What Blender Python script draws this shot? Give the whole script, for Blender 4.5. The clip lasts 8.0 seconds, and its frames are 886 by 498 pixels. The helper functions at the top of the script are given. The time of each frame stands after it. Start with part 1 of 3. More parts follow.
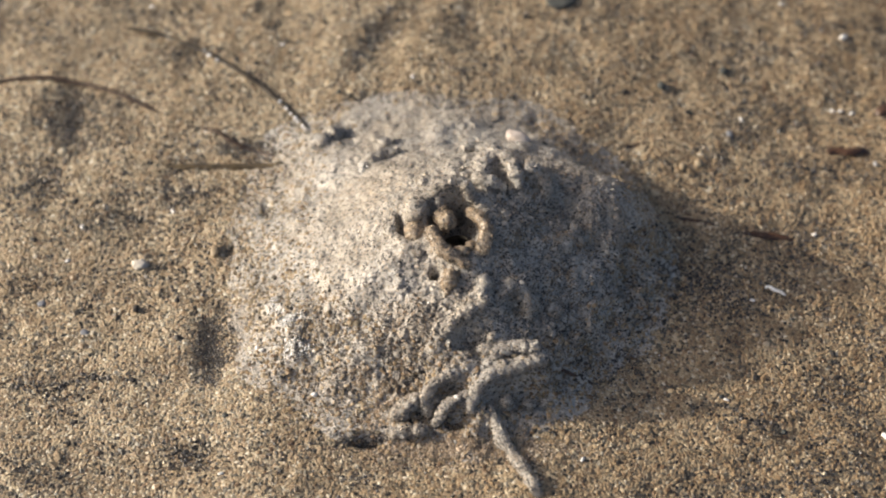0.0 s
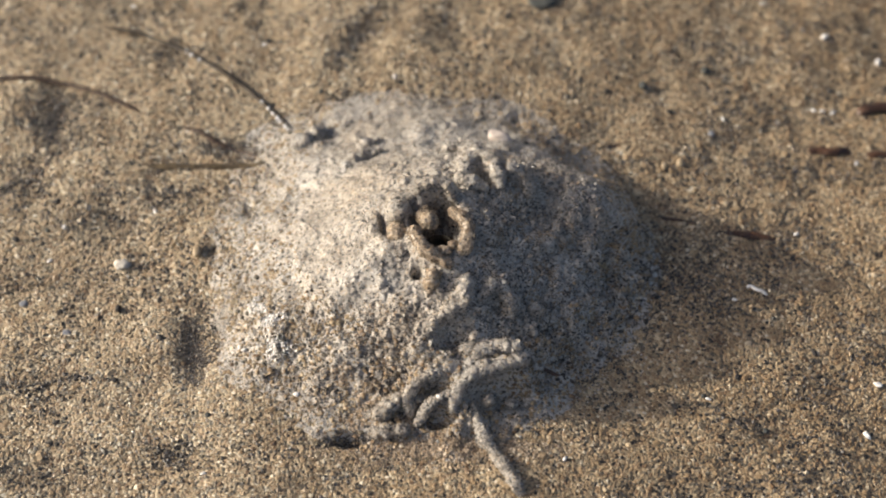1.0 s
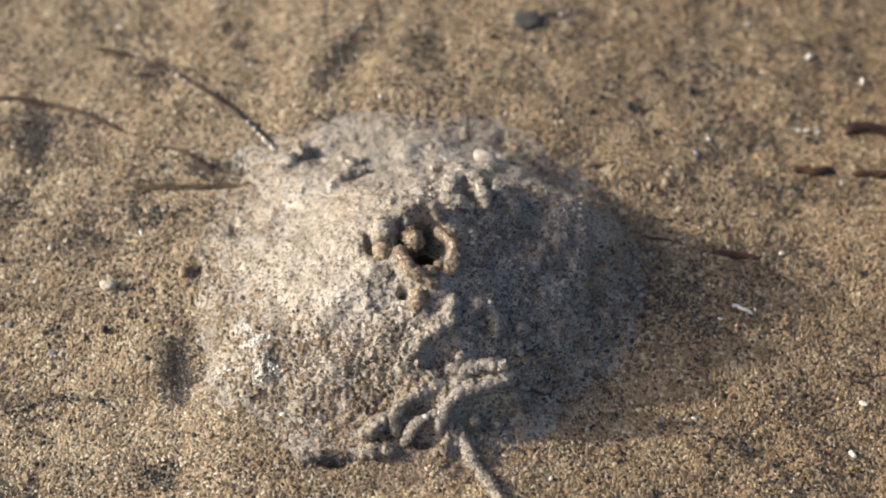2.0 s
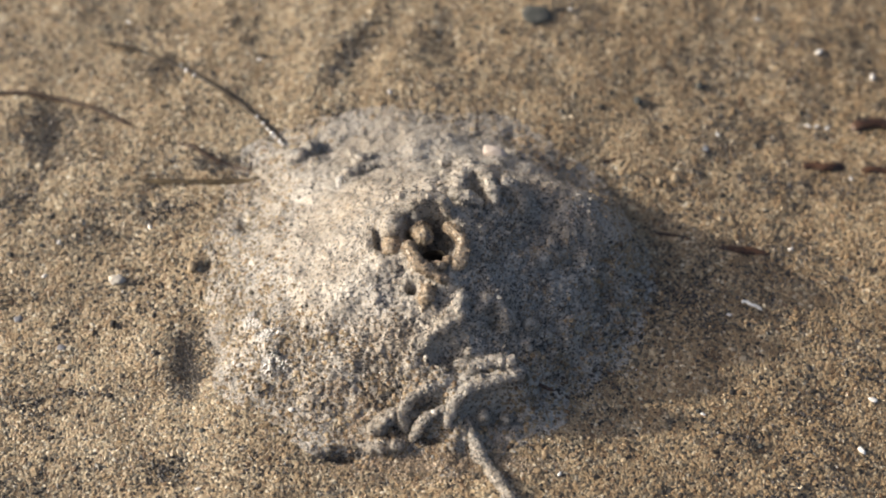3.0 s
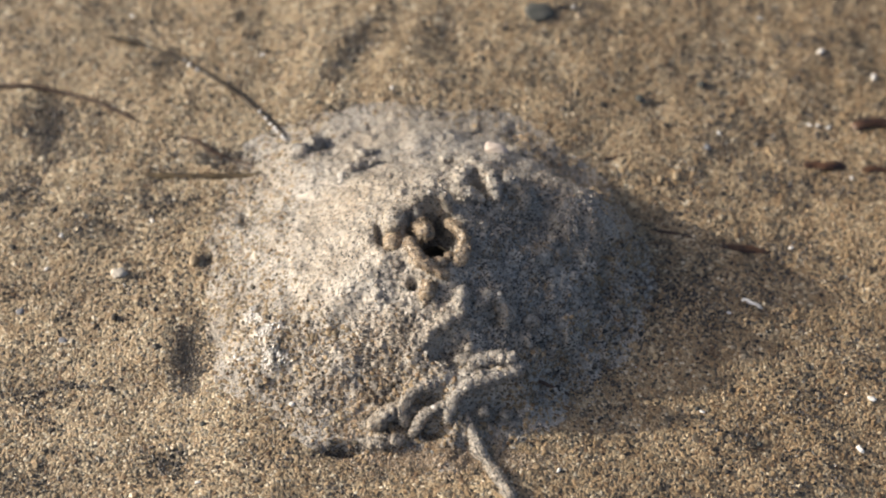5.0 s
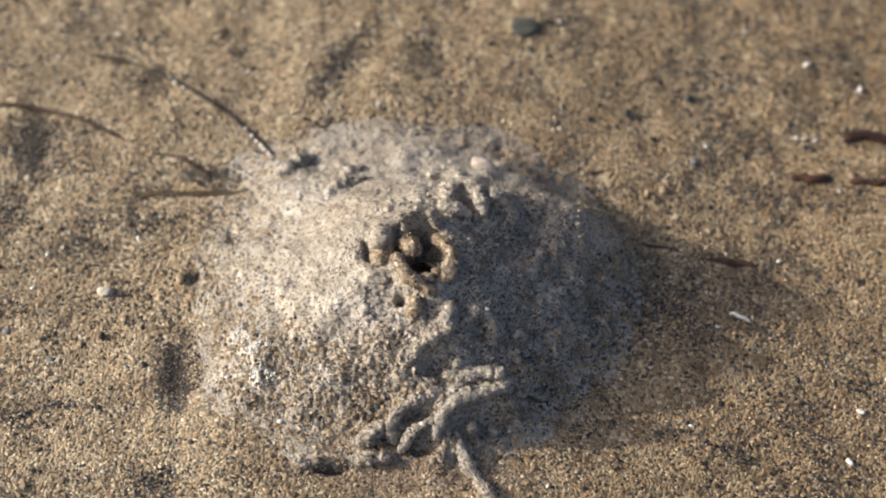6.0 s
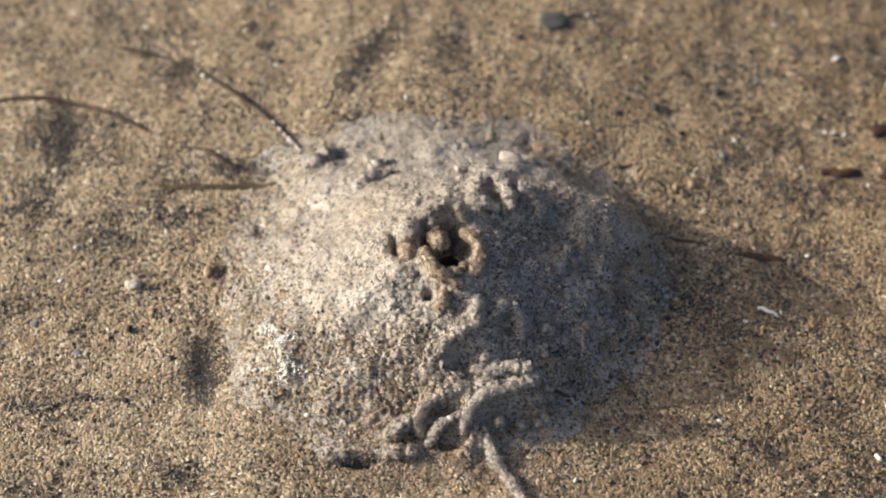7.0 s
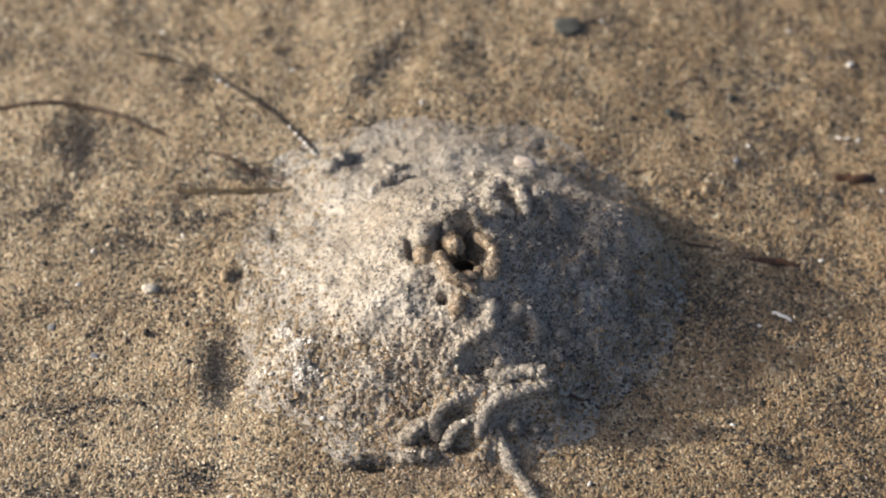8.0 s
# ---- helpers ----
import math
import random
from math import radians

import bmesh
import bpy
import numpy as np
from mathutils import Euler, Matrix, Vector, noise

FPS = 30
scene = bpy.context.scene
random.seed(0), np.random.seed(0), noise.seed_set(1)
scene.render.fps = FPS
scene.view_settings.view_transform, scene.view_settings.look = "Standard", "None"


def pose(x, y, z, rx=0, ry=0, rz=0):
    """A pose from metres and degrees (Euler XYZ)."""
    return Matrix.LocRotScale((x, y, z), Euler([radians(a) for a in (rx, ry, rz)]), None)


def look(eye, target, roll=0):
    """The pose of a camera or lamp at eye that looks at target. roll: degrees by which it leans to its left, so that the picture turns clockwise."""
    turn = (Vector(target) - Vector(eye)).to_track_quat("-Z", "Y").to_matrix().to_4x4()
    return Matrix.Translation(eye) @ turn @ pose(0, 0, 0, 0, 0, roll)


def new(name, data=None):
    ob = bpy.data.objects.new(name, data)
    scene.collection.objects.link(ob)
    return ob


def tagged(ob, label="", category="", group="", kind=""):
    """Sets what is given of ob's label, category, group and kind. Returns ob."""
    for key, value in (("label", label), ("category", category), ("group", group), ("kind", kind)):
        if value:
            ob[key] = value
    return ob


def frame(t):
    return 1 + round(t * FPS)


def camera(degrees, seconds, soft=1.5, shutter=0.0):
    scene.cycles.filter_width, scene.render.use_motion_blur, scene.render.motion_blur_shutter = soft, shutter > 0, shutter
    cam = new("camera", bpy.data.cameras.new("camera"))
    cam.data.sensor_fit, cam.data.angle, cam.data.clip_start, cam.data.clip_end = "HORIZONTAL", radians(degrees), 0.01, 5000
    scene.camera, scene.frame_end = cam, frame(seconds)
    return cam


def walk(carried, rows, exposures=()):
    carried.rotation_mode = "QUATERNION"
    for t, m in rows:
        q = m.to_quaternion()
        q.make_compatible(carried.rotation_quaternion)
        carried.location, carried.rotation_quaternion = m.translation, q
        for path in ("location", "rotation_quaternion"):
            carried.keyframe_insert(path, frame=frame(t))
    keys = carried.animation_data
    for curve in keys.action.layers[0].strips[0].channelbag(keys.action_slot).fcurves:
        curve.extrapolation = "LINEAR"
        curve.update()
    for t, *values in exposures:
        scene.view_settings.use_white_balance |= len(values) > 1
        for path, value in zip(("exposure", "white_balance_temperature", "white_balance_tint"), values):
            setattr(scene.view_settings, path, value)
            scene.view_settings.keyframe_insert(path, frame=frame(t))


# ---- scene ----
cam = camera(20.0, 8.0, soft=1.9)
cam.data.dof.use_dof = True
cam.data.dof.focus_distance = 0.425
cam.data.dof.aperture_fstop = 13.0

# the camera is held in the hand over one spot: it only nods, pans and leans a little
EYE = pose(0, -0.27397, 0.35067, 38, 0, 0)
# seconds, nod, pan, lean in degrees, millimetres backwards
SWAY = [
    (0.0, -0.315, 0.520, -0.042, -0.18),
    (0.2, -0.367, 0.376, -0.050, -0.20),
    (0.5, -0.345, 0.261, -0.116, -0.33),
    (0.8, -0.273, 0.294, -0.060, -0.10),
    (1.0, -0.322, 0.114, -0.090, 0.15),
    (1.2, -0.140, -0.016, -0.170, 0.20),
    (1.5, -0.013, -0.067, -0.145, 0.45),
    (1.7, 0.157, -0.251, -0.180, 0.70),
    (2.8, 0.022, 0.016, -0.160, 0.05),
    (3.0, 0.025, -0.005, -0.096, 0.19),
    (3.2, -0.042, -0.044, -0.090, -0.30),
    (3.5, 0.0, 0.0, 0.0, 0.0),
    (3.8, -0.051, -0.016, 0.270, -0.25),
    (4.0, -0.102, 0.077, 0.579, -0.35),
    (4.2, -0.088, 0.173, 0.610, -0.50),
    (5.3, -0.044, -0.071, 0.120, 1.80),
    (5.5, 0.036, -0.094, -0.072, 1.58),
    (5.7, 0.137, -0.216, -0.140, 1.30),
    (6.0, 0.296, -0.266, -0.088, 0.48),
    (6.2, 0.376, -0.041, -0.050, 0.10),
    (6.5, 0.314, 0.205, -0.007, 0.16),
    (6.8, 0.220, 0.322, 0.000, 0.00),
    (7.0, 0.155, 0.366, 0.033, -0.05),
    (7.2, 0.107, 0.224, 0.034, 0.50),
    (7.5, 0.038, 0.250, 0.045, 0.98),
    (7.8, 0.077, 0.494, 0.050, 1.80),
    (8.0, 0.258, 0.707, 0.128, 2.30),
]
walk(cam, [(t, EYE @ pose(0, 0, back / 1000, nod, pan, lean)) for t, nod, pan, lean, back in SWAY])

# ---- light: a low evening sun and clear sky ----
SUN_HEIGHT, SUN_SIDE = 19.9, -80.5
scene.view_settings.exposure = 0.33
sky_world = bpy.data.worlds.new("sky")
scene.world = sky_world
sky_world.use_nodes = True
sky = sky_world.node_tree.nodes.new("ShaderNodeTexSky")
sky.sky_type, sky.sun_disc = "NISHITA", False
sky.air_density, sky.dust_density, sky.ozone_density = 0.72, 5.6, 0.5
sky.sun_elevation, sky.sun_rotation = radians(SUN_HEIGHT), radians(SUN_SIDE)
back_node = sky_world.node_tree.nodes["Background"]
back_node.inputs["Strength"].default_value = 0.140
sky_world.node_tree.links.new(sky.outputs["Color"], back_node.inputs["Color"])
sun_data = bpy.data.lights.new("sun", "SUN")
sun_data.energy, sun_data.angle, sun_data.color = 4.4, radians(0.9), (1.0, 0.93, 0.825)
sun = new("sun", sun_data)
sun_way = Vector((math.sin(radians(SUN_SIDE)) * math.cos(radians(SUN_HEIGHT)),
                  math.cos(radians(SUN_SIDE)) * math.cos(radians(SUN_HEIGHT)), math.sin(radians(SUN_HEIGHT))))
sun.matrix_world = look(sun_way * 5, (0, 0, 0))

# ---- materials ----
SAND = [(0.000, (0.033, 0.030, 0.026)), (0.060, (0.147, 0.130, 0.099)), (0.180, (0.289, 0.245, 0.167)), (0.310, (0.378, 0.294, 0.185)), (0.480, (0.373, 0.284, 0.175)),
        (0.640, (0.465, 0.382, 0.251)), (0.790, (0.196, 0.132, 0.078)), (0.860, (0.343, 0.246, 0.147)), (0.910, (0.548, 0.470, 0.333)), (0.974, (0.666, 0.620, 0.497))]
PASTE = [(0.000, (0.076, 0.071, 0.067)), (0.055, (0.220, 0.209, 0.195)), (0.180, (0.378, 0.356, 0.320)), (0.360, (0.455, 0.421, 0.365)), (0.640, (0.500, 0.462, 0.404)), (0.840, (0.434, 0.365, 0.284)), (0.940, (0.531, 0.509, 0.466))]
MUD = [(0.000, (0.055, 0.052, 0.051)), (0.045, (0.208, 0.194, 0.182)), (0.160, (0.379, 0.364, 0.342)), (0.380, (0.467, 0.430, 0.372)), (0.620, (0.498, 0.461, 0.402)), (0.820, (0.425, 0.352, 0.265)), (0.890, (0.210, 0.169, 0.133)), (0.930, (0.526, 0.507, 0.470)), (0.985, (0.543, 0.547, 0.546))]
SILT_SHADE = [(0.00, (0.047, 0.042, 0.038)), (.35, (0.095, 0.084, 0.074)), (.65, (0.149, 0.135, 0.128)), (.85, (0.270, 0.230, 0.176)), (.95, (0.310, 0.255, 0.185))]
CAST = [(0.000, (0.046, 0.038, 0.031)), (0.080, (0.207, 0.167, 0.124)), (0.220, (0.391, 0.315, 0.229)), (0.500, (0.498, 0.402, 0.289)), (0.780, (0.391, 0.280, 0.173)), (0.920, (0.669, 0.562, 0.433))]


class Nodes:
    """A node material with a principled surface."""

    def __init__(self, name, rough=0.6):
        self.m = bpy.data.materials.new(name)
        self.m.use_nodes = True
        self.tree = self.m.node_tree
        self.surface = self.tree.nodes["Principled BSDF"]
        self.surface.inputs["Roughness"].default_value = rough

    def add(self, kind, links=(), **values):
        node = self.tree.nodes.new(kind)
        for key, value in values.items():
            node.inputs[key.replace("_", " ")].default_value = value
        for key, source in links:
            self.tree.links.new(source, node.inputs[key])
        return node

    def ramp(self, source, stops, constant=True):
        node = self.add("ShaderNodeValToRGB", [("Fac", source)])
        node.color_ramp.interpolation = "CONSTANT" if constant else "LINEAR"
        cells = node.color_ramp.elements
        cells[0].position, cells[0].color = stops[0][0], (*stops[0][1], 1)
        cells[1].position, cells[1].color = stops[1][0], (*stops[1][1], 1)
        for at, colour in stops[2:]:
            cells.new(at).color = (*colour, 1)
        return node.outputs["Color"]

    def mix(self, a, b, fac, blend="MIX"):
        node = self.tree.nodes.new("ShaderNodeMix")
        node.data_type, node.blend_type = "RGBA", blend
        for slot, value in ((0, fac), (6, a), (7, b)):
            if isinstance(value, (int, float, tuple)):
                node.inputs[slot].default_value = value
            else:
                self.tree.links.new(value, node.inputs[slot])
        return node.outputs[2]

    def drift(self, colour, place):
        """Sand that grows greyer and browner by turns across the beach, in winding bands."""
        along = self.add("ShaderNodeSeparateXYZ", [("Vector", place)])
        wind = self.add("ShaderNodeTexNoise", [("Vector", place)], Scale=1.3, Detail=0.0)
        bend = self.add("ShaderNodeMath", [(0, wind.outputs["Fac"]), (2, along.outputs["X"])])
        bend.operation, bend.inputs[1].default_value = "MULTIPLY_ADD", 0.3
        band = self.add("ShaderNodeMath", [(0, bend.outputs[0])])
        band.operation, band.inputs[1].default_value = "SUBTRACT", 0.05
        turn = self.add("ShaderNodeMath", [(0, band.outputs[0])])
        turn.operation, turn.inputs[1].default_value = "PINGPONG", 0.18
        share = self.add("ShaderNodeMapRange", [("Value", turn.outputs[0])])
        share.inputs["From Min"].default_value, share.inputs["From Max"].default_value = 0.07, 0.17
        return self.mix(colour, self.mix((1, 1, 1, 1), (1.03, 0.955, 0.86, 1), share.outputs["Result"]), 1.0, "MULTIPLY")

    def put(self, colour=None, rough=None, normal=None):
        for key, value in (("Base Color", colour), ("Roughness", rough), ("Normal", normal)):
            if value is not None:
                self.tree.links.new(value, self.surface.inputs[key])
        return self.m


def bed_material(name, palette, cells, tint, damp, blot, coat=0.0, clods=0.0):
    """Packed sand: coloured grains in cells, broad damp stains, and grain relief."""
    n = Nodes(name, 0.55)
    place = n.add("ShaderNodeTexCoord").outputs["Object"]
    grain = n.add("ShaderNodeTexVoronoi", [("Vector", place)], Scale=cells)
    pick = n.add("ShaderNodeSeparateColor", [("Color", grain.outputs["Color"])])
    colour = n.ramp(pick.outputs[0], palette)
    broad = n.add("ShaderNodeTexNoise", [("Vector", place)], Scale=70.0, Detail=5.0)
    stain = n.ramp(broad.outputs["Fac"], [(.35, tint), (.62, (1, 1, 1))], False)
    colour = n.mix(colour, stain, 0.8, "MULTIPLY")
    mottle = n.add("ShaderNodeTexNoise", [("Vector", place)], Scale=290.0, Detail=4.0, Roughness=0.6)
    colour = n.mix(colour, n.ramp(mottle.outputs["Fac"], [(.36, blot), (.60, (1, 1, 1))], False), 0.7, "MULTIPLY")
    fine = n.add("ShaderNodeTexNoise", [("Vector", place)], Scale=2400.0, Detail=4.0, Roughness=0.65)
    if clods:
        clod = n.add("ShaderNodeTexNoise", [("Vector", place)], Scale=clods, Detail=5.0, Roughness=0.62)
        low = n.add("ShaderNodeBump", [("Height", clod.outputs["Fac"])], Strength=0.8, Distance=0.0008)
    else:
        low = n.add("ShaderNodeBump", [("Height", grain.outputs["Distance"])], Strength=0.7, Distance=0.00035)
        low.invert = True
    high = n.add("ShaderNodeBump", [("Height", fine.outputs["Fac"]), ("Normal", low.outputs["Normal"])], Strength=0.7, Distance=0.00032 if clods else 0.00015)
    if not clods:
        colour = n.drift(colour, place)
    wet = n.add("ShaderNodeMapRange", [("Value", broad.outputs["Fac"])])
    wet.inputs["To Min"].default_value, wet.inputs["To Max"].default_value = damp
    n.surface.inputs["Coat Weight"].default_value = coat
    n.surface.inputs["Coat Roughness"].default_value = 0.33
    n.surface.inputs["Coat IOR"].default_value = 1.33
    return n.put(colour, wet.outputs["Result"], high.outputs["Normal"])


def grain_material(name, palette, rough, blot, drift=False):
    n = Nodes(name, rough)
    island = n.add("ShaderNodeNewGeometry").outputs["Random Per Island"]
    place = n.add("ShaderNodeTexCoord").outputs["Object"]
    patch = n.add("ShaderNodeTexNoise", [("Vector", place)], Scale=230.0, Detail=3.0)
    lean = n.add("ShaderNodeMath", [(0, patch.outputs["Fac"])])
    lean.operation = "MULTIPLY_ADD"
    lean.inputs[1].default_value, lean.inputs[2].default_value = 0.7, -0.35
    pick = n.add("ShaderNodeMath", [(0, island), (1, lean.outputs[0])])
    pick.use_clamp = True
    colour = n.ramp(pick.outputs[0], palette)
    speck = n.add("ShaderNodeTexNoise", [("Vector", place)], Scale=3800.0, Detail=2.0)
    shade = n.ramp(speck.outputs["Fac"], [(.3, (.62, .60, .58)), (.7, (1.1, 1.08, 1.05))], False)
    broad = n.add("ShaderNodeTexNoise", [("Vector", place)], Scale=60.0, Detail=4.0)
    stain = n.ramp(broad.outputs["Fac"], [(.36, (.74, .70, .66)), (.62, (1, 1, 1))], False)
    colour = n.mix(n.mix(colour, shade, 1.0, "MULTIPLY"), stain, 0.8, "MULTIPLY")
    mottle = n.add("ShaderNodeTexNoise", [("Vector", place)], Scale=290.0, Detail=4.0, Roughness=0.6)
    colour = n.mix(colour, n.ramp(mottle.outputs["Fac"], [(.36, blot), (.60, (1, 1, 1))], False), 0.7, "MULTIPLY")
    return n.put(n.drift(colour, place) if drift else colour)


def plain_material(name, colours, scale, rough, stretch=(1, 1, 1), bump=0.4, depth=0.0002, coat=0.0):
    """Blotched material between several colours."""
    n = Nodes(name, rough)
    place = n.add("ShaderNodeTexCoord").outputs["Object"]
    spread = n.add("ShaderNodeMapping", [("Vector", place)])
    spread.inputs["Scale"].default_value = stretch
    blot = n.add("ShaderNodeTexNoise", [("Vector", spread.outputs["Vector"])], Scale=scale, Detail=6.0)
    steps = [(.3 + .4 * i / (len(colours) - 1), c) for i, c in enumerate(colours)]
    rise = n.add("ShaderNodeBump", [("Height", blot.outputs["Fac"])], Strength=bump, Distance=depth)
    n.surface.inputs["Coat Weight"].default_value = coat
    n.surface.inputs["Coat Roughness"].default_value = 0.12
    return n.put(n.ramp(blot.outputs["Fac"], steps, False), None, rise.outputs["Normal"])


sand_bed = bed_material("packed_sand", SAND, 1900.0, (.72, .68, .63), (0.65, 0.45), (.66, .61, .55))
mud_bed = bed_material("sandy_mud", PASTE, 2600.0, (.86, .79, .70), (0.50, 0.32), (.62, .61, .60), 0.42, 1300.0)
cast_bed = bed_material("fresh_cast_mud", CAST, 2600.0, (.80, .77, .72), (0.5, 0.32), (.66, .63, .58), 0.8, 1100.0)
cast_grain = grain_material("fresh_cast_grains", CAST, 0.4, (.66, .62, .56))
sand_grain = grain_material("sand_grains", SAND, 0.45, (.68, .63, .57), True)
mud_grain = grain_material("muddy_grains", MUD, 0.30, (.64, .635, .64))
silt_shade_grain = grain_material("dark_silt_shade", SILT_SHADE, 0.5, (.7, .7, .7))
wet_blade = plain_material("wet_seagrass", [(.022, .015, .008), (.045, .032, .018), (.10, .075, .046)], 700.0, 0.35, coat=0.2)
dark_blade = plain_material("dark_seagrass", [(.026, .015, .010), (.060, .036, .022), (.11, .070, .042)], 900.0, 0.45, coat=0.1)
olive_blade = plain_material("olive_seagrass", [(.026, .018, .008), (.060, .041, .018), (.11, .078, .036)], 600.0, 0.45, coat=0.1)
brown_blade = plain_material("brown_seagrass", [(.016, .008, .005), (.042, .018, .008), (.09, .04, .016)], 500.0, 0.5, coat=0.1)
pale_shell = plain_material("bleached_shell", [(.62, .58, .52), (.78, .75, .70), (.85, .84, .80)], 1500.0, 0.4, bump=0.2)
pink_stone = plain_material("pinkish_stone", [(.32, .27, .235), (.42, .365, .325), (.50, .45, .41)], 700.0, 0.5)
pale_stone = plain_material("pale_stone", [(.34, .31, .26), (.46, .42, .36), (.56, .53, .47)], 900.0, 0.6)
grey_stone = plain_material("dark_grey_stone", [(.030, .033, .031), (.055, .058, .053), (.09, .09, .08)], 500.0, 0.85)
black_stone = plain_material("black_stone", [(.014, .012, .011), (.035, .030, .027)], 900.0, 0.75)
blue_stone = plain_material("blue_grey_stone", [(.15, .155, .17), (.23, .235, .25)], 800.0, 0.5)
# wet mud, its colour darkened for the deep shade in the hole
shade_mud = plain_material("hole_shade_mud", [(.05, .044, .036), (.10, .085, .065), (.17, .14, .105)], 1300.0, 0.45, bump=0.8)
tan_stone = plain_material("tan_stone", [(.21, .155, .095), (.29, .225, .14), (.35, .28, .185)], 700.0, 0.5)



def water_material(name, rough, thick):
    n = Nodes(name)
    place = n.add("ShaderNodeTexCoord").outputs["Object"]
    ripple = n.add("ShaderNodeTexVoronoi", [("Vector", place)], Scale=2100.0)
    fine = n.add("ShaderNodeTexNoise", [("Vector", place)], Scale=1500.0, Detail=3.0)
    low = n.add("ShaderNodeBump", [("Height", ripple.outputs["Distance"])], Strength=1.0, Distance=0.0004)
    rise = n.add("ShaderNodeBump", [("Height", fine.outputs["Fac"]), ("Normal", low.outputs["Normal"])], Strength=1.0, Distance=0.0007)
    clear = n.add("ShaderNodeBsdfTransparent")
    gloss = n.add("ShaderNodeBsdfGlossy", [("Normal", rise.outputs["Normal"])], Roughness=rough)
    share = n.add("ShaderNodeFresnel", [("Normal", rise.outputs["Normal"])], IOR=1.33)
    thin = n.add("ShaderNodeMath", [(0, share.outputs[0])])
    thin.operation = "MULTIPLY"
    thin.inputs[1].default_value = thick
    both = n.add("ShaderNodeMixShader", [(0, thin.outputs[0]), (1, clear.outputs[0]), (2, gloss.outputs[0])])
    n.tree.links.new(both.outputs[0], n.tree.nodes["Material Output"].inputs["Surface"])
    return n.m


water_skin = water_material("water_skin", 0.5, 0.6)
water_drop = water_material("water_drop", 0.25, 1.0)
# white colour that paints sun glints on the wet strand
glint_white = plain_material("glint_bead", [(.70, .70, .69), (.82, .82, .81)], 2500.0, 0.2, bump=0.1, coat=1.0)

# ---- the lie of the sand, in millimetres ----
MM = 0.001
TABLE = np.random.RandomState(7).rand(64, 64)


def wave(x, y, size, shift=0):
    """Smooth random relief from -1 to 1 over patches of the given size."""
    u, v = np.asarray(x, float) / size + 13.7 + shift, np.asarray(y, float) / size + 5.3 + 2 * shift
    i, j = np.floor(u).astype(int), np.floor(v).astype(int)
    f, g = u - i, v - j
    f, g = f * f * (3 - 2 * f), g * g * (3 - 2 * g)
    a, b = TABLE[i % 64, j % 64], TABLE[(i + 1) % 64, j % 64]
    c, d = TABLE[i % 64, (j + 1) % 64], TABLE[(i + 1) % 64, (j + 1) % 64]
    return 2 * ((a * (1 - f) + b * f) * (1 - g) + (c * (1 - f) + d * f) * g) - 1


def dent(x, y, at, wide, deep, turn=0.0, power=2.0):
    """A rounded hump (or hollow, if deep is below nought)."""
    dx, dy = x - at[0], y - at[1]
    c, s = math.cos(radians(turn)), math.sin(radians(turn))
    u, v = (c * dx + s * dy) / wide[0], (c * dy - s * dx) / wide[1]
    return deep * np.exp(-np.power(u * u + v * v, power / 2))


def ridge(x, y, line, wide, high):
    """A rounded ridge along a line of points."""
    best = np.full(np.shape(x), 1e9)
    for (ax, ay), (bx, by) in zip(line, line[1:]):
        ex, ey = bx - ax, by - ay
        t = np.clip(((x - ax) * ex + (y - ay) * ey) / (ex * ex + ey * ey), 0, 1)
        best = np.minimum(best, (x - ax - t * ex) ** 2 + (y - ay - t * ey) ** 2)
    return high * np.exp(-best / wide ** 2)


PITS = [  # where, half widths, depth, turn
    ((-43.6, -23.4), (2.7, 7.8), -1.1, 4), ((-73.3, 30.5), (4.5, 7.5), -1.0, 0), ((-15.4, 48.4), (4.0, 9.0), -1.0, -35),
    ((-39.7, 21.6), (5.0, 2.5), -0.9, 0), ((-16.0, -43.3), (3.4, 1.2), -2.2, 3), ((-41.6, -2.2), (1.5, 1.8), -1.0, 0),
    ((-35.6, 6.0), (1.2, 2.0), -0.9, 0), ((-56.1, 5.6), (9.0, 3.5), -0.9, 0), ((1.7, 46.8), (5.0, 4.0), -1.0, 0),
    ((-68.0, -47.8), (6.0, 5.0), -0.8, 0), ((-44.6, -45.3), (7.0, 2.5), -1.0, 0), ((46.6, -3.9), (6.0, 3.5), -0.8, 0),
]


def swell(x, y):
    """The beach is gently crowned: it falls away to both sides of the mound."""
    x, y = np.asarray(x, float), np.asarray(y, float)
    return np.where(x < 0, 6.0, 11.2) * (np.exp(-(x / 85) ** 2) - 1) * np.exp(-((x * x + y * y) / 240 ** 2) ** 2)


def ground_height(x, y):
    z = 0.75 * wave(x, y, 21) + 0.45 * wave(x, y, 9, 3) + 0.14 * wave(x, y, 3.6, 5) + 0.07 * wave(x, y, 1.5, 9)
    z = z * np.exp(-(np.hypot(x, y) / 300) ** 4) + swell(x, y)
    for at, wide, deep, turn in PITS:
        z = z + dent(x, y, at, wide, deep, turn, 2.0)
    return z


MOUTH = (-1.5, -11.2)
TOP, HIGH, MIDDLE, REACH = (1.5, -7.5), 14.9, (-4.5, -5.5), 40.0


